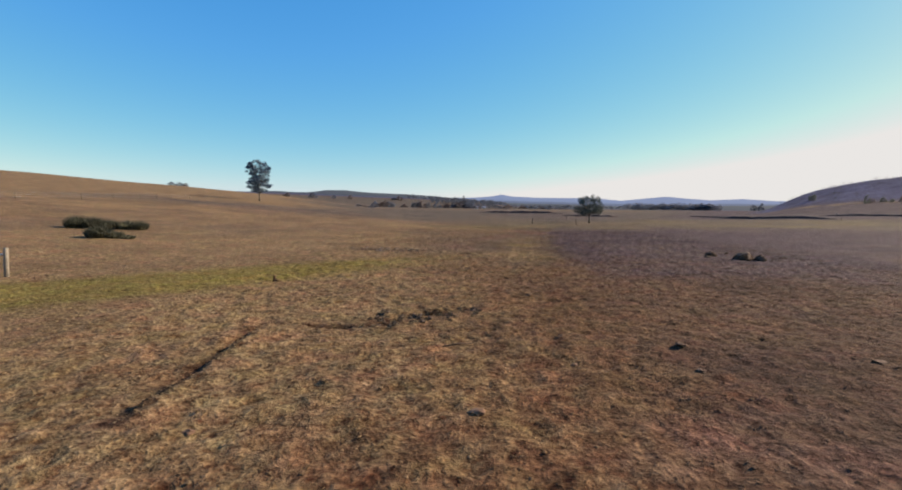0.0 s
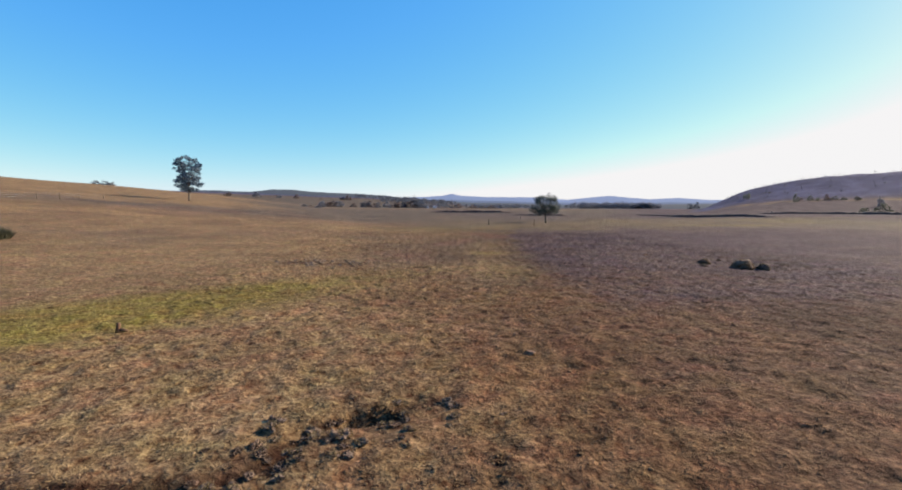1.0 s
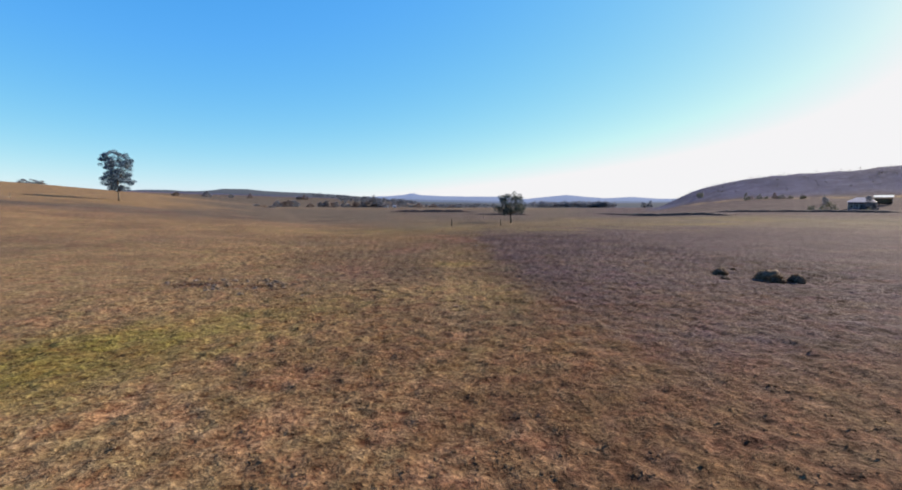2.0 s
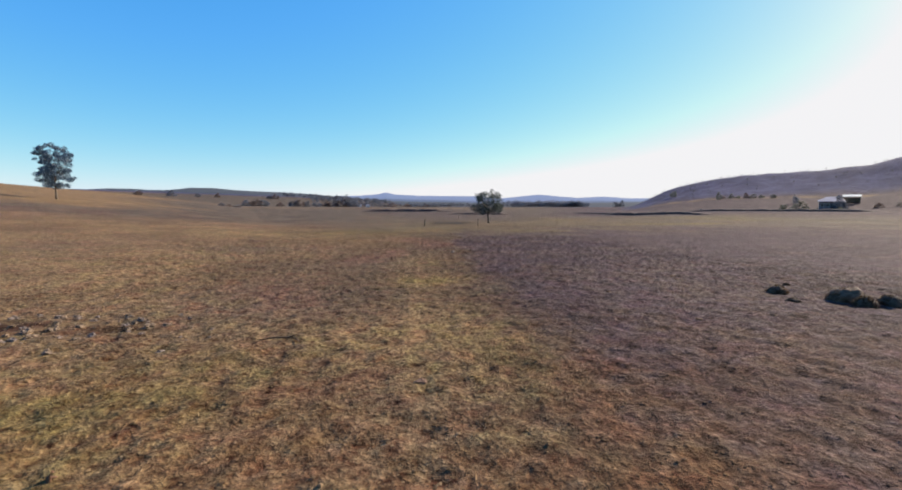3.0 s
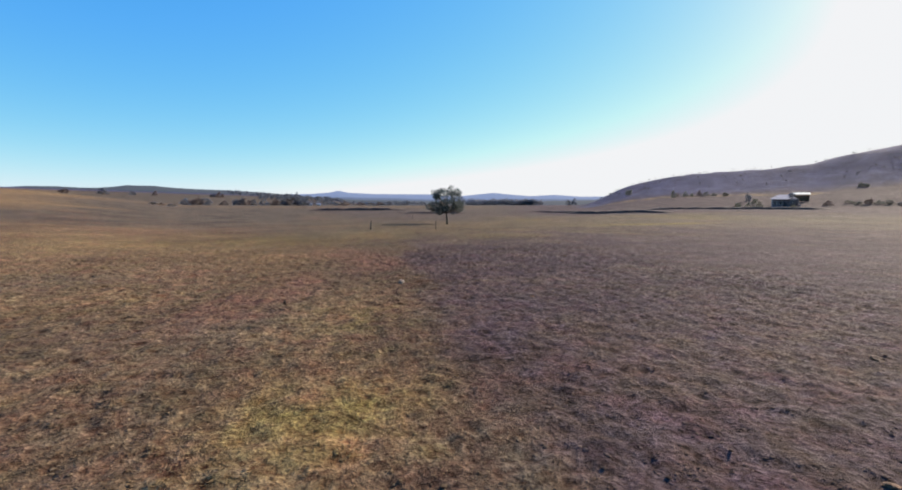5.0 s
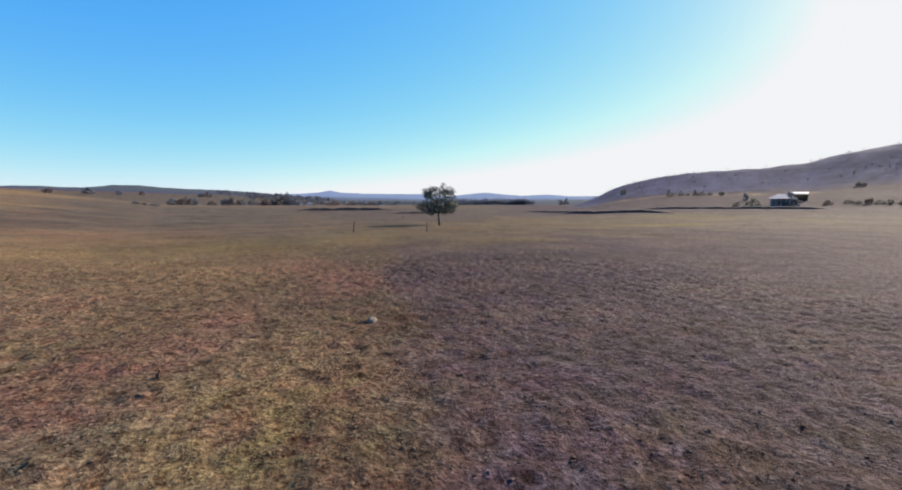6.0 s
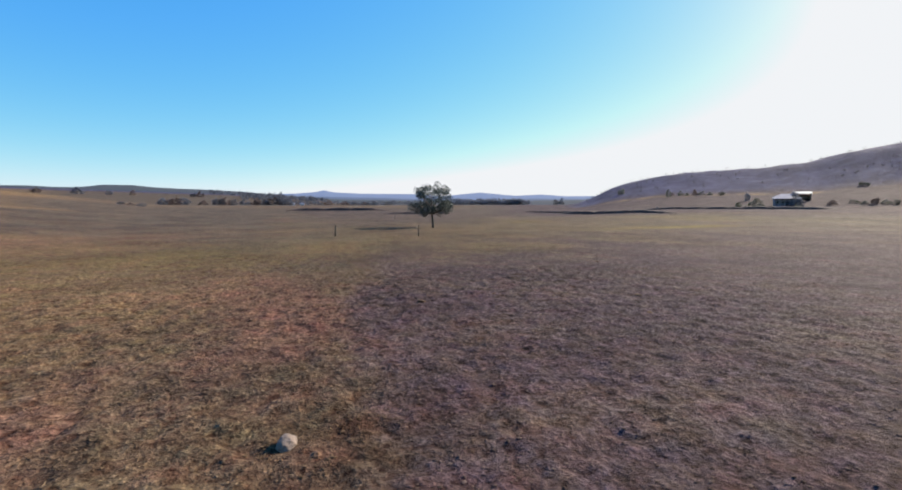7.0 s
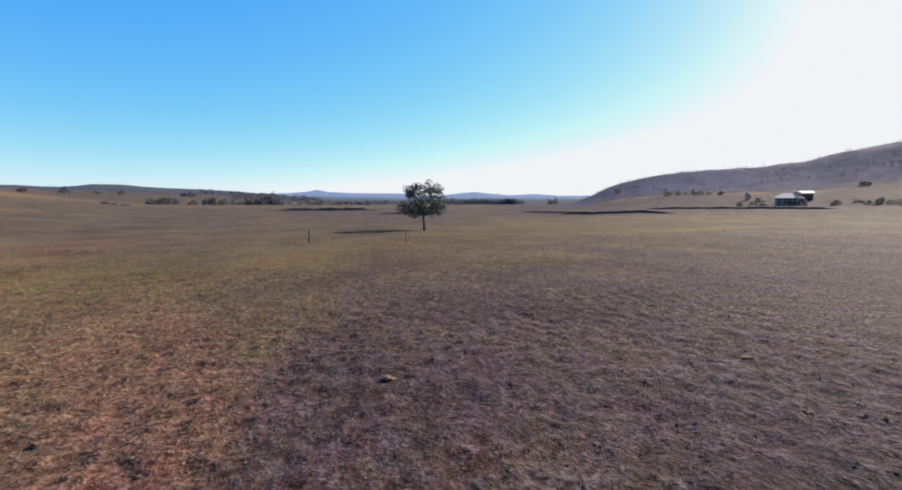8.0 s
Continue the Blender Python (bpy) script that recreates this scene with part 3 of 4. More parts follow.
FAR_TREES = [
    (-131, 912, 17, 26), (-146, 910, 13, 20), (-118, 914, 15, 22), (-91, 918, 9, 18), (-68, 921, 17, 24), (-58, 921, 16, 20), (-45, 922, 14, 13), (-27, 923, 13, 20),
    (-10, 924, 15, 22), (4, 924, 14, 20), (17, 924, 19, 26), (30, 924, 20, 28), (40, 930, 18, 24), (110, 919, 11, 20), (98, 920, 7, 14), (138, 915, 8, 22), (158, 912, 11, 24),
    (190, 906, 10, 26), (176, 908, 8, 18), (213, 901, 8, 20), (-510, 1460, 17, 26), (-436, 1485, 20, 30), (-376, 1503, 14, 20), (-326, 1516, 16, 20), (-188, 1541, 14, 18), (-170, 1543, 20, 22),
    (625, 969, 16, 18), (636, 961, 18, 16), (232, 302, 5.5, 5), (231, 261, 5.5, 3.4), (236, 263, 2.6, 3.2), (239, 259.5, 3.6, 3.4), (241.6, 257.4, 2.4, 3), (244, 254, 4.2, 3.6), (246, 251, 3, 4.2),
    (207, 198, 2.8, 3.4), (232, 212.5, 5.6, 3.2), (211, 193, 5.0, 7.2), (213, 202, 2.2, 3.5), (218, 180.5, 8.0, 7.2), (290, 194, 3.6, 5.5), (-352, 594, 5.0, 12), (-345, 598, 6.5, 11), (-339, 601, 5.0, 9),
    (211, 175, 2.4, 3.4), (233, 175, 2.3, 4.5), (240, 171, 1.9, 4), (237.5, 166, 1.8, 3.4), (239, 163, 3.2, 3.4), (240.5, 160, 1.9, 3.6), (241, 157, 2.5, 4.2), (243.5, 153, 2.0, 5),
    (-87, 442, 2.6, 7), (-82, 443, 2.4, 6), (-75, 444.6, 2.7, 9), (248, 247, 2.2, 3.6), (251, 242, 3.2, 4), (176, 214, 1.6, 2.4), (262, 150, 3, 6), (268, 142, 3.4, 7),
]
patterns = [far_tree(40 + k, 10, 12, f, m) for m in (HAZED_LEAF, OLIVE, TWIGS) for k, f in enumerate((0.02, 0.07, 0.13, 0.04))]
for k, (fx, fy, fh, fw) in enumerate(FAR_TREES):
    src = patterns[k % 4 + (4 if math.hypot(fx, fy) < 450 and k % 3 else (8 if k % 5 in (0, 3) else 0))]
    own = copy_thing(src, pose(fx, fy, land_at(fx, fy) - 0.1 * fh, 0, 0, 73 * k))
    own.scale = (fw / 12, fw / 12, fh / 10)
    own["label"] = "low dark shrub on the dry slope" if fh < 4 else ("dark tree at the foot of the hill" if fy < 500 else "dark rounded tree far across the valley")
    own["category"] = "shrub" if fh < 4 else "tree"
for src in patterns:
    for o in list(src.children_recursive) + [src]:
        bpy.data.objects.remove(o)


def woods(name, places, label, height, seed, foliage=None):
    """Far woodland: leaf clumps on short boles, in one sheet."""
    rng = np.random.default_rng(seed)
    cl, V, F = [], [], []
    for px, py in places:
        h = height * rng.uniform(0.8, 1.15)
        g = land_at(px, py)
        v, f = tube([(px, py, g - 0.5), (px, py, g + h * 0.6)], [h * 0.03, h * 0.02], 4)
        F += [tuple(i + len(V) for i in q) for q in f]
        V += [tuple(p) for p in v]
        for _ in range(3):
            cl.append((np.array([px, py, g + h * rng.uniform(0.4, 0.75)]) + rng.normal(0, h * 0.16, 3), h * rng.uniform(0.26, 0.4), 0.8))
    lv, lf = leaf_cloud(rng, cl, 60 / height ** 1.3, 0.09 * height)
    n = len(V)
    me = mesh_of(name, np.concatenate([np.array(V), lv]), F + (lf + n).tolist(), foliage or HAZED_LEAF)
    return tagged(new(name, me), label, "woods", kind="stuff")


rw = np.random.default_rng(77)
woods("woodland", [(446 + 174 * u + rw.normal(0, 5), 1174 - 84 * u + rw.normal(0, 14)) for u in rw.uniform(0, 1, 190)], "dark straight belt of plantation trees far off", 14, 5)
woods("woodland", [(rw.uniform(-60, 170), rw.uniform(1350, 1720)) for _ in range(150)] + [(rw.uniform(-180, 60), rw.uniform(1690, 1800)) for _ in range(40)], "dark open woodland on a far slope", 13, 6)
woods("woodland", [(rw.uniform(40, 420), rw.uniform(960, 1150)) for _ in range(110)], "thin dark trees along the far valley floor", 9, 8)
woods("woodland", [(x, y) for x, y in zip(rw.uniform(230, 700, 1500), rw.uniform(100, 560, 1500)) if 350 < math.hypot(x - 6, y - 28) < 560 and 36 < math.degrees(math.atan2(x - 6, y - 28)) < 75], "scattered dark scrub on the dry hill", 1.7, 9, SCRUB)


# ---------------------------------------------------------------- far ranges
def ridge(name, radius, table, material, seed, label, wobble):
    bs = np.arange(-180, 180.01, 0.25)
    el = np.interp(bs, [p[0] for p in table], [p[1] for p in table])
    el = el + wobble * rough_field(bs, bs * 0 + seed, 4.0, seed, 4)
    x, y = 8 + radius * np.sin(np.radians(bs)), 40 + radius * np.cos(np.radians(bs))
    V, n = [], len(bs)
    for back, up in ((-0.12, 0.0), (-0.05, 0.55), (0.0, 1.0), (0.08, 0.6), (0.1, -0.2)):
        V.append(np.stack([8 + (x - 8) * (1 + back), 40 + (y - 40) * (1 + back), 3.5 + el * radius * up - (25 if up <= 0 else 0)], -1))
    V = np.concatenate(V)
    F = [(r * n + k, r * n + k + 1, (r + 1) * n + k + 1, (r + 1) * n + k) for r in range(4) for k in range(n - 1)]
    me = mesh_of(name, V, F, material)
    me.polygons.foreach_set("use_smooth", np.ones(len(me.polygons), bool))
    return tagged(new(name, me), label, "hills", kind="structure")


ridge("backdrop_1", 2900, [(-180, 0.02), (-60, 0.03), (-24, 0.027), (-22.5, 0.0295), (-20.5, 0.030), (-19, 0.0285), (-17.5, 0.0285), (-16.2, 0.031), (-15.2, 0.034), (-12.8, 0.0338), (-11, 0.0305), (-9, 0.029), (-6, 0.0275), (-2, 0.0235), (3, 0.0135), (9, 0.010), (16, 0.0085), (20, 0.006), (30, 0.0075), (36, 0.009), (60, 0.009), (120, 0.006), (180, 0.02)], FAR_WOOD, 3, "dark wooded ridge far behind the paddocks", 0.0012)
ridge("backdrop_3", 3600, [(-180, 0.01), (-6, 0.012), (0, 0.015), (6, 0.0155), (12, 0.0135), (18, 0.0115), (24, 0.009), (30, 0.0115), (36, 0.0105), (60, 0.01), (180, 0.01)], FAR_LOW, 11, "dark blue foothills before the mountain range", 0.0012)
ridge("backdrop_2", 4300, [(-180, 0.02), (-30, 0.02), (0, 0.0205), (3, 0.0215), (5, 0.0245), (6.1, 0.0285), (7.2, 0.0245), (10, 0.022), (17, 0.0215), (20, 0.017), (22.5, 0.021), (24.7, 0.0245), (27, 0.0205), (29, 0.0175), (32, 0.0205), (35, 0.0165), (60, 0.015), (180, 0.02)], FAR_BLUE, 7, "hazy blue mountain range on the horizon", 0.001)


# ---------------------------------------------------------------- creek banks
def bank(name, line, height, seed, label):
    pts = [Vector((*p, 0)) for p in line]
    fine = []
    for a, b in zip(pts, pts[1:]):
        n = max(2, int((b - a).length / 1.5))
        fine += [a.lerp(b, k / n) for k in range(n)]
    fine.append(pts[-1])
    rng = np.random.default_rng(seed)
    bm = bmesh.new()
    rows = []
    N = len(fine)
    for k, p in enumerate(fine):
        way = (fine[min(k + 1, N - 1)] - fine[max(k - 1, 0)]).normalized()
        out = Vector((way.y, -way.x, 0))
        if out.dot(Vector((8, 40, 0)) - p) < 0:
            out = -out
        h = height * min(1, 0.12 + 5 * k / N, 0.12 + 5 * (N - 1 - k) / N) * rng.uniform(0.75, 1.15)
        g = land_at(p.x, p.y)
        row = []
        for off, up in ((1.6, -0.3), (0.9, 0.3 * h), (0.3 + rng.uniform(-0.2, 0.2), 0.85 * h), (-0.5, h), (-3, 0.75 * h), (-8, -0.4)):
            q = p + out * off
            row.append(bm.verts.new((q.x, q.y, (g if up > -0.2 else land_at(q.x, q.y)) + up)))
        rows.append(row)
    for a, b in zip(rows, rows[1:]):
        for c in range(5):
            bm.faces.new((a[c], b[c], b[c + 1], a[c + 1])).material_index = 0 if c < 3 else 1
    me = bpy.data.meshes.new(name)
    bm.to_mesh(me)
    bm.free()
    me.materials.append(BANK)
    me.materials.append(PASTURE)
    return tagged(new(name, me), label, "bank", kind="structure")


bank("bank_1", [(165, 217), (180, 206), (189, 196), (196, 186), (202, 177), (207, 169), (213, 158)], 1.05, 1, "dark eroded earth bank of a dry creek")
bank("bank_2", [(18, 320), (32, 319), (44, 318), (56, 316), (75, 312)], 1.6, 2, "dark eroded earth bank of a dry creek")
bank("bank_3", [(50, 226), (62, 223), (68, 221), (78, 217)], 0.9, 3, "low dark earth bank behind the tree")
bank("bank_4", [(112, 199), (124, 190), (130, 185), (136, 180), (143, 172)], 1.1, 4, "low dark earth bank on the flat")
bank("bank_5", [(118, 240), (130, 232), (146, 218)], 0.8, 5, "low dark earth bank on the flat")
bank("bank_6", [(228, 140), (236, 128), (246, 112)], 1.8, 6, "dark eroded earth bank of a dry creek")


# ---------------------------------------------------------------- farm buildings
def house(x, y, turn):
    ob = thing("farmhouse", x, y, "low grey-blue farmhouse with pale sheet roof among trees", "house", turn=turn)
    w, d, h = 9.0, 7.0, 3.8
    bm = bmesh.new()
    box(bm, (w, d, h + 0.6), (0, 0, h / 2 - 0.3))
    part("wall", bm, WALL, ob)
    bm = bmesh.new()
    e = 0.6
    base = [bm.verts.new(p) for p in ((-w / 2 - e, -d / 2 - e - 1.8, h - 0.45), (w / 2 + e, -d / 2 - e - 1.8, h - 0.45), (w / 2 + e, d / 2 + e, h), (-w / 2 - e, d / 2 + e, h))]
    low = [bm.verts.new(v.co - Vector((0, 0, 0.12))) for v in base]
    a, b = bm.verts.new((-w / 2 + 2.6, 0, h + 1.7)), bm.verts.new((w / 2 - 2.6, 0, h + 1.7))
    for f in ((base[0], base[1], b, a), (base[2], base[3], a, b), (base[1], base[2], b), (base[3], base[0], a), tuple(reversed(low)), *[(low[k], low[(k + 1) % 4], base[(k + 1) % 4], base[k]) for k in range(4)]):
        bm.faces.new(f)
    roof = part("roof", bm, WALL, ob)
    bm = bmesh.new()
    box(bm, (0.8, 0.8, 1.5), (2.4, 0.9, h + 1.7), bevel=0.03)
    part("chimney", bm, WALL, roof)
    for k, wx in enumerate((-3.4, -1.3, 1.7, 3.6)):
        bm = bmesh.new()
        box(bm, (1.15, 0.09, 1.25), (wx, -d / 2 - 0.03, 1.65), bevel=0.02)
        win = part("window", bm, ROOF, ob)
        bm = bmesh.new()
        box(bm, (0.98, 0.05, 1.08), (wx, -d / 2 - 0.075, 1.65))
        part("pane", bm, DARK, win)
    bm = bmesh.new()
    box(bm, (0.95, 0.1, 2.05), (0.25, -d / 2 - 0.03, 1.05), bevel=0.02)
    part("door", bm, DARK, ob)
    for k in range(6):
        bm = bmesh.new()
        box(bm, (0.12, 0.12, h - 0.2), (-w / 2 + k * w / 5, -d / 2 - 2.0, h / 2 - 0.3), bevel=0.01)
        part("verandah_post", bm, ROOF, ob)
    return ob


def shed(x, y, turn):
    ob = thing("farm_shed", x, y, "open-fronted farm shed with bright pale sheet roof", "shed", turn=turn)
    w, d, h = 6.2, 5.0, 2.6
    for name, size, at in (("side_wall", (0.12, d, h + 0.5), (-w / 2, 0, h / 2 - 0.25)), ("side_wall", (0.12, d, h + 0.5), (w / 2, 0, h / 2 - 0.25)), ("back_wall", (w - 0.14, 0.12, h + 0.3), (0, d / 2 - 0.07, h / 2 - 0.25))):
        bm = bmesh.new()
        box(bm, size, at)
        part(name, bm, WOOD, ob)
    bm = bmesh.new()
    box(bm, (w + 0.8, d + 0.9, 0.1), (0, 0, 0))
    bmesh.ops.transform(bm, matrix=Matrix.Translation((0, -0.1, h + 0.78)) @ Matrix.Rotation(radians(9), 4, "X"), verts=bm.verts)
    part("roof", bm, ROOF, ob)
    for k in range(4):
        bm = bmesh.new()
        box(bm, (0.16, 0.16, h + 0.9), (-w / 2 + 0.2 + k * (w - 0.4) / 3, -d / 2 + 0.12, h / 2 - 0.1), bevel=0.01)
        part("post", bm, WOOD, ob)
    return ob


def cottage(x, y, turn, w):
    ob = thing("cottage", x, y, "small white house far off among valley trees", "house", "far white houses", turn=turn)
    bm = bmesh.new()
    box(bm, (w, 8, 4.0), (0, 0, 1.2))
    part("wall", bm, ROOF, ob)
    bm = bmesh.new()
    ends = [[bm.verts.new((sx * (w / 2 + 0.5), sy, z)) for sy, z in ((-4.6, 2.9), (0, 5.0), (4.6, 2.9))] for sx in (-1, 1)]
    l, r = ends
    for f in ((l[0], r[0], r[1], l[1]), (l[1], r[1], r[2], l[2]), (l[2], r[2], r[0], l[0]), tuple(l), tuple(reversed(r))):
        bm.faces.new(f)
    part("roof", bm, WALL, ob)
    for wx in (-w / 4, w / 4):
        bm = bmesh.new()
        box(bm, (1.2, 0.1, 1.2), (wx, -4.03, 1.6), bevel=0.02)
        part("window", bm, DARK, ob)


house(222.0, 187.0, -52)
shed(243.0, 193.5, -54)
for cx, cy, cw in ((53, 984, 6), (69, 983, 7)):
    cottage(cx, cy, 4, cw)


# ---------------------------------------------------------------- fences and posts
def post(x, y, height, girth, label, lean=(0.0, 0.0), group="", wood=None):
    ob = thing("fence_post", x, y, label, "post", group)
    tube_part("shaft", [(0, 0, -0.4), (lean[0] * 0.5, lean[1] * 0.5, height * 0.5), (lean[0], lean[1], height - 0.03), (lean[0], lean[1], height)], [girth, girth * 0.97, girth * 0.92, girth * 0.7], wood or WOOD, ob, sides=9)
    return ob


near = post(-19.9, 20.8, 1.3, 0.1, "weathered grey wooden fence post beside green grass", (0.02, 0.03))
bm = bmesh.new()
bmesh.ops.create_cone(bm, cap_ends=True, segments=10, radius1=0.05, radius2=0.04, depth=0.12, matrix=Matrix.Translation((-0.13, -0.02, 1.0)) @ Matrix.Rotation(radians(90), 4, "Y"))
part("insulator", bm, ROOF, near, "white insulator knob")
post(17.4, 100.2, 1.25, 0.085, "dark leaning wooden post standing in the pasture", (0.1, 0.0), "paddock posts", BARK)
post(25.8, 96.6, 1.2, 0.05, "thin grey wooden post standing in the pasture", (0.03, 0.0), "paddock posts", BARK)
post(41.0, 166.0, 1.2, 0.07, "thin grey wooden post standing in the pasture", (0.0, 0.0), "paddock posts")


def fence(line, step, label):
    ob = thing("fence", *line[0], label, "fence")
    base = ob.matrix_world.translation.copy()
    spots = []
    for (ax, ay), (bx, by) in zip(line, line[1:]):
        n = max(1, round(math.hypot(bx - ax, by - ay) / step))
        spots += [(ax + (bx - ax) * k / n, ay + (by - ay) * k / n) for k in range(n)]
    spots.append(line[-1])
    rng = random.Random(5)
    tops = []
    for px, py in spots:
        g = Vector((px, py, land_at(px, py))) - base
        tube_part("post", [g + Vector((0, 0, -0.3)), g + Vector((rng.uniform(-0.06, 0.06), 0, 1.25))], [0.06, 0.05], BARK, ob, sides=7)
        tops.append(g)
    for h in (0.4, 0.75, 1.1):
        tube_part("wire", [g + Vector((0, 0, h)) for g in tops], [0.008] * len(tops), STEEL, ob, sides=4)


fence([(-72, 70), (-71.4, 77), (-70.8, 90), (-69.5, 105), (-72, 121), (-74, 133)], 9.0, "grey post and wire fence along the brown slope")


# ---------------------------------------------------------------- tussocks, rocks, sticks, dung
def blade_mesh(name, rng, n, spread, length, width, material, dome=0.0, lie=0.5):
    a = rng.uniform(0, 2 * math.pi, n)
    r = spread * np.sqrt(rng.uniform(0, 1, n))
    foot = np.stack([r * np.cos(a), r * np.sin(a), dome * (1 - (r / spread) ** 2)], -1)
    out = np.stack([np.cos(a), np.sin(a), np.zeros(n)], -1) * (r / spread)[:, None] * lie + rng.normal(0, 0.28, (n, 3)) * lie
    out[:, 2] = 1.0
    out /= np.linalg.norm(out, axis=1, keepdims=True)
    L = length * rng.uniform(0.5, 1.2, (n, 1))
    side = np.cross(out, rng.normal(size=(n, 3)))
    side = side / np.linalg.norm(side, axis=1, keepdims=True) * width
    bend = foot + out * L * 0.6
    tip = bend + (out + rng.normal(0, 0.35, (n, 3)) + np.array([0, 0, -0.35])) * L * 0.45
    V = np.stack([foot - side, foot + side, bend + side * 0.7, bend - side * 0.7, tip], 1).reshape(-1, 3)
    k = np.arange(n) * 5
    F = np.stack([k, k + 1, k + 2, k + 3], -1).tolist() + np.stack([k + 3, k + 2, k + 4], -1).tolist()
    return mesh_of(name, V, F, material)


def lump(bm, rng, size, rough_amount, flat=True, sub=2, grit=0.0):
    made = bmesh.ops.create_icosphere(bm, subdivisions=sub, radius=1.0)
    off = Vector(rng.uniform(-50, 50, 3))
    for v in made["verts"]:
        k = 1 + rough_amount * noise.noise(v.co * 1.3 + off) + 0.5 * rough_amount * noise.noise(v.co * 3.1 + off)
        k += grit * noise.noise(v.co * 9.0 + off)
        v.co = Vector((v.co.x * size[0] * k, v.co.y * size[1] * k, v.co.z * size[2] * k))
        if flat and v.co.z < -0.15 * size[2]:
            v.co.z = -0.15 * size[2]


def tussock(x, y, width, height, seed, label, core, grass=STRAW, blades=1300):
    rng = np.random.default_rng(seed)
    ob = thing("grass_tussock", x, y, label, "tussock", "grass tussocks")
    bm = bmesh.new()
    lump(bm, rng, (width * 0.5, width * 0.5 * rng.uniform(0.75, 1), height * 0.8), 0.3, sub=4, grit=0.22)
    part("mound", bm, core, ob, smooth=True)
    link_part("tuft", blade_mesh("tuft", rng, blades, width * 0.48, height * 0.3, 0.007, grass, dome=height * 0.62, lie=0.9), ob)
    # paler straw over the dark tuft gives the backlit rim by colour
    link_part("fringe", blade_mesh("fringe", rng, blades // 6, width * 0.42, height * 0.36, 0.006, STRAW, dome=height * 0.66, lie=0.7), ob, "pale backlit straw fringe")
    return ob


for k, (tx, ty, tw, th) in enumerate(((21.2, 37.9, 0.8, 0.42), (19.9, 36.1, 0.5, 0.22), (22.8, 36.2, 1.35, 0.66), (22.2, 35.1, 0.75, 0.5), (23.3, 35.0, 0.75, 0.48), (23.2, 39.2, 0.3, 0.16))):
    tussock(tx, ty, tw, th, 60 + k, "dark rounded dry grass tussock with pale fringe", core=CLOD, grass=UMBER)


def clod(x, y, size, seed):
    """A broken piece of turf, rough below and tufted on top."""
    rng = np.random.default_rng(seed)
    ob = thing("turf_clod", x, y, "small dark broken clod of turf by washout", "clod", "clods at the washout", turn=seed * 41)
    bm = bmesh.new()
    lump(bm, rng, (size * 0.55, size * 0.42, size * rng.uniform(0.2, 0.4)), 0.8, sub=3, grit=0.5)
    part("earth", bm, TURF if seed % 3 else CLOD, ob)
    link_part("tuft", blade_mesh("tuft", rng, 90, size * 0.5, size * 0.4, 0.006, STRAW if seed % 2 else UMBER, dome=size * 0.2, lie=1.0), ob)


rg = random.Random(31)
for k in range(70):
    a = rg.random()
    clod(-2.7 + 3.6 * a + rg.gauss(0, 0.3), 13.5 + 1.6 * a + rg.gauss(0, 0.45), rg.choice((0.07, 0.09, 0.12, 0.16, 0.22)), 80 + k)


def rush_clump(x, y, width, height, seed):
    rng = np.random.default_rng(seed)
    ob = thing("rush_bush", x, y, "dense olive-green rush bush on bare pale ground", "bush", "rush bushes")
    bm = bmesh.new()
    lump(bm, rng, (width * 0.4, width * 0.36, height * 0.62), 0.4)
    part("heart", bm, SCRUB, ob, smooth=True)
    link_part("foliage", blade_mesh("foliage", rng, int(900 * width), width * 0.46, height * 0.75, 0.02, RUSH, dome=height * 0.42, lie=0.6), ob)


for k, (bx, by, bw, bh) in enumerate(((-29.4, 39.0, 1.7, 0.95), (-28.2, 39.3, 1.1, 0.6), (-37.2, 46.6, 1.9, 1.1), (-35.8, 46.9, 1.8, 1.05), (-34.4, 47.3, 1.6, 0.85), (-33.0, 47.8, 1.5, 0.85), (-31.9, 48.0, 1.3, 0.85), (-27.2, 39.4, 0.9, 0.32))):
    rush_clump(bx, by, bw, bh, 100 + k)


def rock_mesh(seed, stone=None, uneven=0.95):
    rng = np.random.default_rng(seed)
    bm = bmesh.new()
    lump(bm, rng, (0.5, 0.4, 0.34), uneven, sub=3)
    me = bpy.data.meshes.new("rock")
    bm.to_mesh(me)
    bm.free()
    me.materials.append(stone or ROCK)
    return me


ROCKS = [rock_mesh(130 + k) for k in range(5)]


def rock(x, y, size, seed, label, sink=0.12, group="field rocks", tall=1.0, mesh=None):
    ob = new("rock", mesh or ROCKS[seed % 5])
    ob.matrix_world = pose(x, y, land_at(x, y) + size * (0.05 - sink * 0.3), 0, 0, seed * 67) @ Matrix.Diagonal((size, size, size * tall, 1))
    return tagged(ob, label, "rock", group)


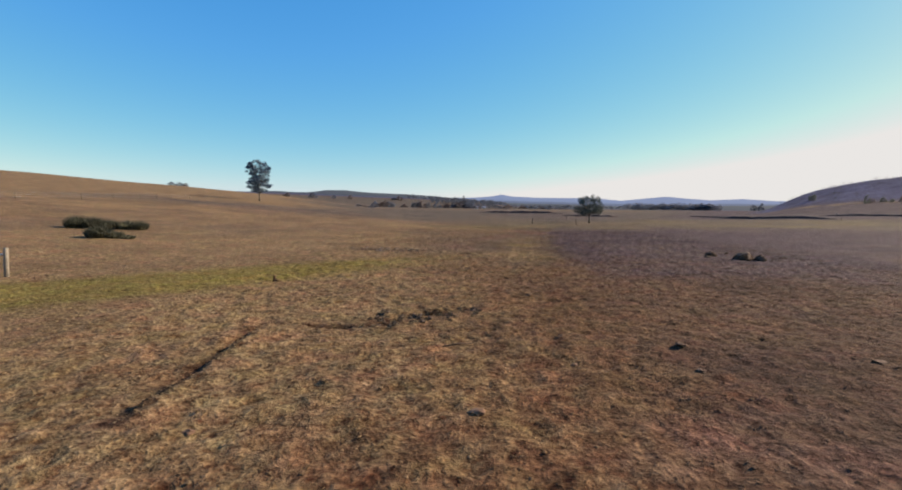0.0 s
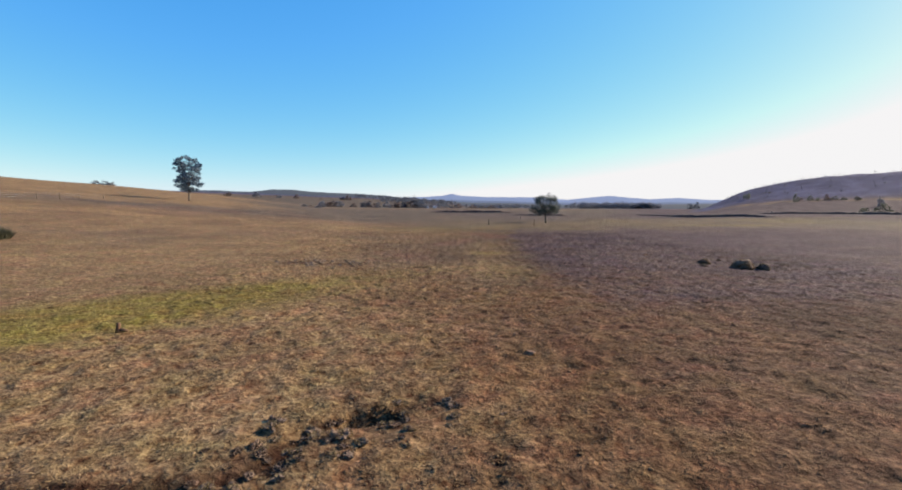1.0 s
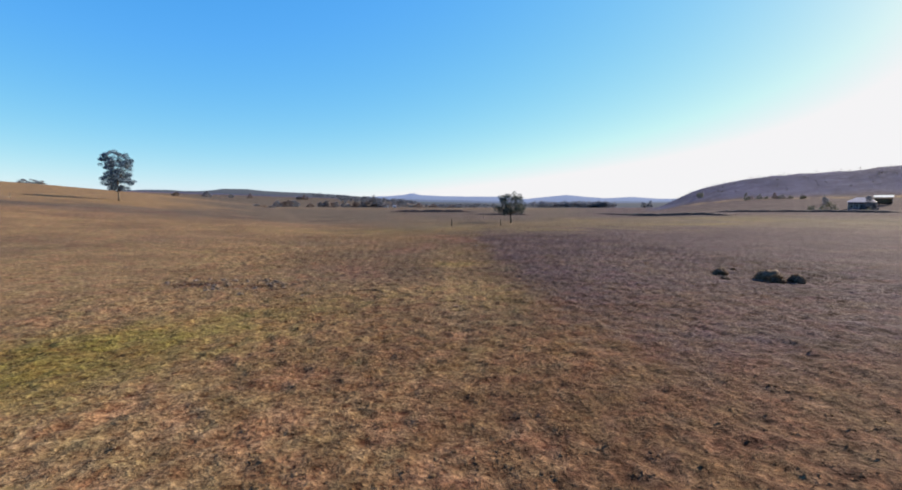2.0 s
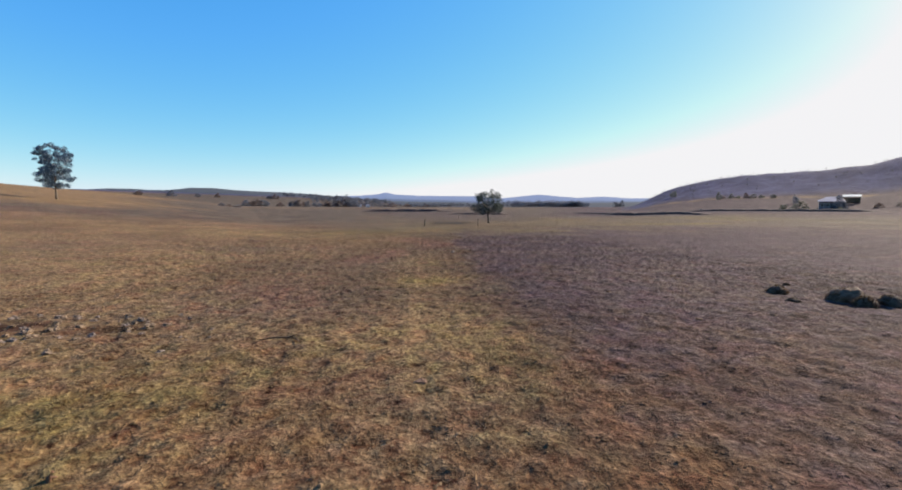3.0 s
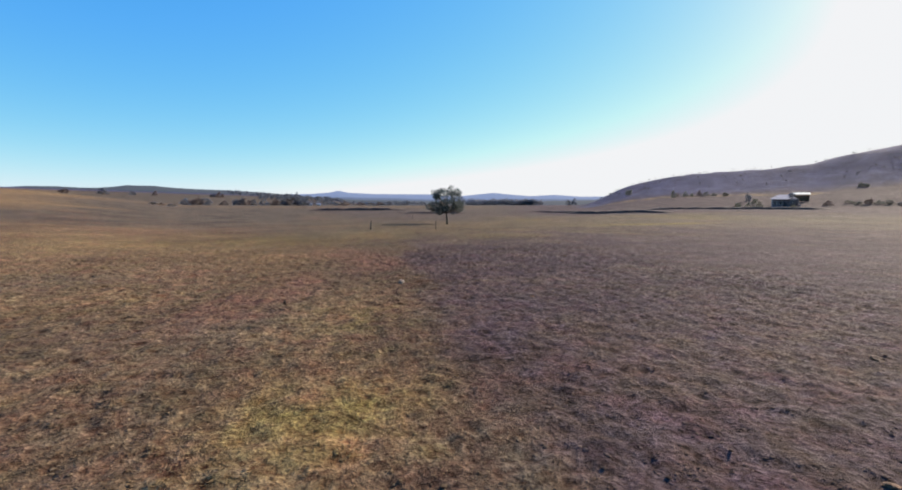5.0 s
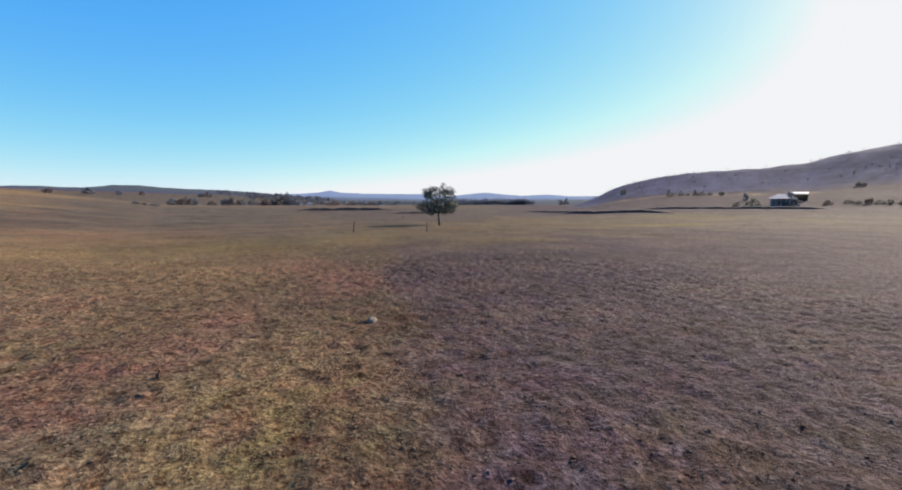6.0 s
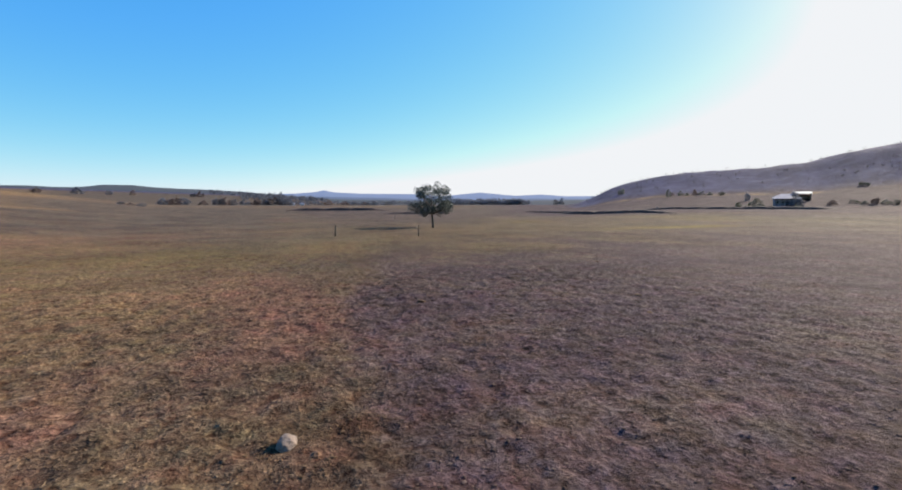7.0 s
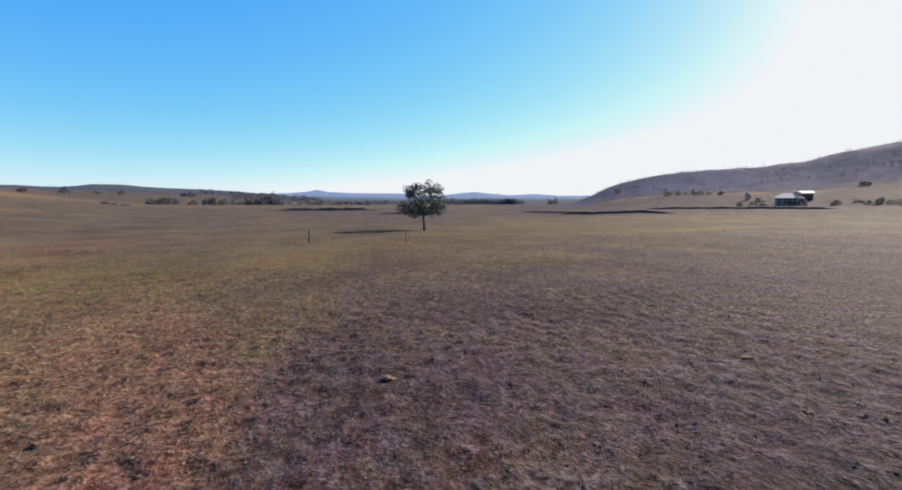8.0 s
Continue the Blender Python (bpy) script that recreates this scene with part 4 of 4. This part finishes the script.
PALES = [rock_mesh(140 + k, PALE) for k in range(3)]
rr = random.Random(12)
for k in range(90):
    u = rr.random()
    rx, ry = -8.3 + 7.2 * u + rr.gauss(0, 0.35), 38.0 - 2.2 * u + rr.gauss(0, 1.0)
    rock(rx, ry, rr.choice((0.07, 0.1, 0.14, 0.18, 0.26)) * (0.75 if k % 2 == 0 else 1), k, "pale weathered field stone lying in dry grass" if k % 2 == 0 else "brown-grey field stone lying in dry grass", mesh=PALES[k % 3] if k % 2 == 0 else None)
rock(10.93, 54.95, 0.36, 1, "solitary upright pale pinkish stone on brown pasture", tall=1.15, group="", mesh=rock_mesh(144, PALE, 0.2))

for k, (sx, sy, sh) in enumerate(((-7.95, 20.9, 0.3), (-1.02, 28.4, 0.13), (6.1, 52.0, 0.16))):
    ob = thing("tree_stump", sx, sy, "small dark weathered stump in short grass", "stump", "small stumps", turn=50 * k)
    tube_part("stem", [(0, 0, -0.1), (0.02, 0.01, sh * 0.5), (0.05, -0.02, sh * 0.93), (0.06, -0.02, sh)], [0.27 * sh, 0.2 * sh, 0.17 * sh, 0.09 * sh], SOIL, ob, sides=9)
    tube_part("root", [(0.15 * sh, 0.02, 0.3 * sh), (0.7 * sh, 0.2 * sh, 0.1 * sh), (1.2 * sh, 0.02, -0.1 * sh)], [0.22 * sh, 0.16 * sh, 0.06 * sh], SOIL, ob, sides=6)

ob = thing("fallen_branch", 1.2, 34.15, "thin dark curved dead branch on the grass", "branch")
tube_part("stem", [(-0.6, 0.05, 0.05), (-0.25, 0.12, 0.07), (0.1, 0.1, 0.06), (0.35, -0.15, 0.05), (0.45, -0.45, 0.04)], [0.012, 0.02, 0.022, 0.018, 0.008], DEADWOOD, ob, sides=7)
tube_part("twig", [(0.1, 0.1, 0.06), (0.28, 0.16, 0.1), (0.5, 0.14, 0.08)], [0.018, 0.012, 0.005], DEADWOOD, ob, sides=5)
ob = thing("fallen_branch", 0.2, 11.3, "thin dark curved dead branch on the grass", "branch", turn=20)
tube_part("stem", [(-0.4, 0, 0.03), (0, 0.04, 0.05), (0.4, 0.0, 0.03)], [0.012, 0.025, 0.01], DEADWOOD, ob, sides=7)


def pat_mesh(seed):
    rng = np.random.default_rng(seed)
    bm = bmesh.new()
    lump(bm, rng, (0.16, 0.13, 0.055), 0.7)
    me = bpy.data.meshes.new("dung_pat")
    bm.to_mesh(me)
    bm.free()
    me.materials.append(SOIL)
    return me


PATS = [pat_mesh(150 + k) for k in range(5)]
SPOTS = [(-3.11, 11.41), (2.95, 12.1), (5.31, 9.63), (4.11, 30.55), (5.68, 11.25), (2.74, 10.01), (15.91, 33.42), (13.12, 33.45), (6.03, 51.12), (18.85, 41.55), (-3.97, 45.65), (13.17, 38.36),
         (-1.73, 46.71), (5.9, 53.29), (7.78, 54.51), (22.14, 59.59), (14.87, 50.33), (10.18, 63.29), (23.84, 61.9), (15.73, 63.69), (12.02, 68.44), (18.76, 64.04), (29.4, 71.37), (3.04, 17.94),
         (-9.06, 28.96), (3.09, 19.65), (9.96, 20.11), (18.25, 40.6), (9.62, 10.22), (0.46, 7.34), (-3.87, 6.73), (11.3, 54.55), (11.09, 75.21)]
for k, (px, py) in enumerate(SPOTS):
    ob = new("dung_pat", PATS[k % 5])
    s = (0.5, 0.65, 0.95, 0.6, 0.8)[(k * 3) % 5]
    ob.matrix_world = pose(px, py, land_at(px, py) + 0.02, 0, 0, 47 * k) @ Matrix.Diagonal((s, s, s * 1.15, 1))
    tagged(ob, "dark dried dung pat on grazed pasture", "dung", "dung pats")


def clods(count, seed):
    """Trodden clods and dung crumbs past counting, as one sheet of small lumps."""
    rng = np.random.default_rng(seed)
    t = rng.uniform(0, 1, count)
    x, y = 16 * t + rng.normal(0, 10, count), 4 + 72 * t + rng.normal(0, 4, count)
    keep = y > 3
    x, y = x[keep], y[keep]
    n = len(x)
    s = 0.014 + 0.03 * rng.uniform(0, 1, n) ** 2.2
    z = land(x, y)
    ang = rng.uniform(0, 6.28, n)
    oct_dirs = np.array([(1, 0, 0.1), (0, 1, 0), (-1, 0, 0.15), (0, -1, 0.05), (0.15, 0.1, 0.32), (0, 0, -0.4)])
    V = np.empty((n, 6, 3))
    for k, d in enumerate(oct_dirs):
        j = s * rng.uniform(0.6, 1.4, n)
        V[:, k, 0] = x + j * (d[0] * np.cos(ang) - d[1] * np.sin(ang))
        V[:, k, 1] = y + j * (d[0] * np.sin(ang) + d[1] * np.cos(ang))
        V[:, k, 2] = z + 0.1 * s + j * d[2]
    tri_of = np.array([(0, 1, 4), (1, 2, 4), (2, 3, 4), (3, 0, 4), (1, 0, 5), (2, 1, 5), (3, 2, 5), (0, 3, 5)])
    F = (np.arange(n)[:, None, None] * 6 + tri_of[None]).reshape(-1, 3)
    me = mesh_of("soil_clods", V.reshape(-1, 3), F, BLADES)
    me.color_attributes.new("cover", "FLOAT_COLOR", "POINT").data.foreach_set("color", np.repeat(cover(x, y), 6, axis=0).ravel())
    for key, field in (("bare", bare_soil), ("ash", hazed_grass)):
        me.attributes.new(key, "FLOAT", "POINT").data.foreach_set("value", np.repeat(field(x, y), 6))
    tagged(new("soil_clods", me), "trodden brown clods and dung crumbs in grass", "clods", kind="stuff")


def dry_grass(count, spread, blades, length, seed):
    """Grazed stubble tufts on both sides of the way, one sheet."""
    rng = np.random.default_rng(seed)
    t = rng.uniform(0, 1, count)
    x, y = 16 * t + rng.normal(0, spread, count), 5 + 72 * t + rng.normal(0, 5, count)
    keep = (y > 3) & (rough_field(x, y, 0.7, 51, 2) + 0.8 * rough_field(x, y, 3.5, 53, 2) + rng.normal(0, 0.3, count) > -0.05 + 1.1 * np.clip(bare_soil(x, y), 0, 1))
    x, y = x[keep], y[keep]
    n = len(x)
    size = rng.uniform(0.6, 1.3, n)
    X, Y, S = (np.repeat(a, blades) for a in (x, y, size))
    m = len(X)
    X, Y = X + rng.normal(0, 0.035, m), Y + rng.normal(0, 0.035, m)
    foot = np.stack([X, Y, land(X, Y) - 0.01], -1)
    a, tilt = rng.uniform(0, 6.28, m), rng.uniform(1.1, 1.5, m)
    out = np.stack([np.cos(a) * np.sin(tilt), np.sin(a) * np.sin(tilt), np.cos(tilt)], -1)
    side = np.stack([-np.sin(a), np.cos(a), rng.normal(0, 0.4, m)], -1) * (0.011 * S)[:, None]
    tip = foot + out * (length * S * rng.uniform(0.5, 1.3, m))[:, None]
    V = np.stack([foot - side, foot + side, tip], 1).reshape(-1, 3)
    me = mesh_of("dry_grass", V, np.arange(3 * m).reshape(-1, 3), BLADES)
    att = me.color_attributes.new("cover", "FLOAT_COLOR", "POINT")
    att.data.foreach_set("color", np.repeat(cover(X, Y), 3, axis=0).ravel())
    for key, field in (("bare", bare_soil), ("ash", hazed_grass)):
        me.attributes.new(key, "FLOAT", "POINT").data.foreach_set("value", np.repeat(field(X, Y), 3))
    tagged(new("dry_grass", me), "short grazed straw-coloured grass stubble", "grass", kind="stuff")


clods(70000, 5)
dry_grass(110000, 9, 9, 0.07, 6)
dry_grass(45000, 22, 6, 0.1, 7)
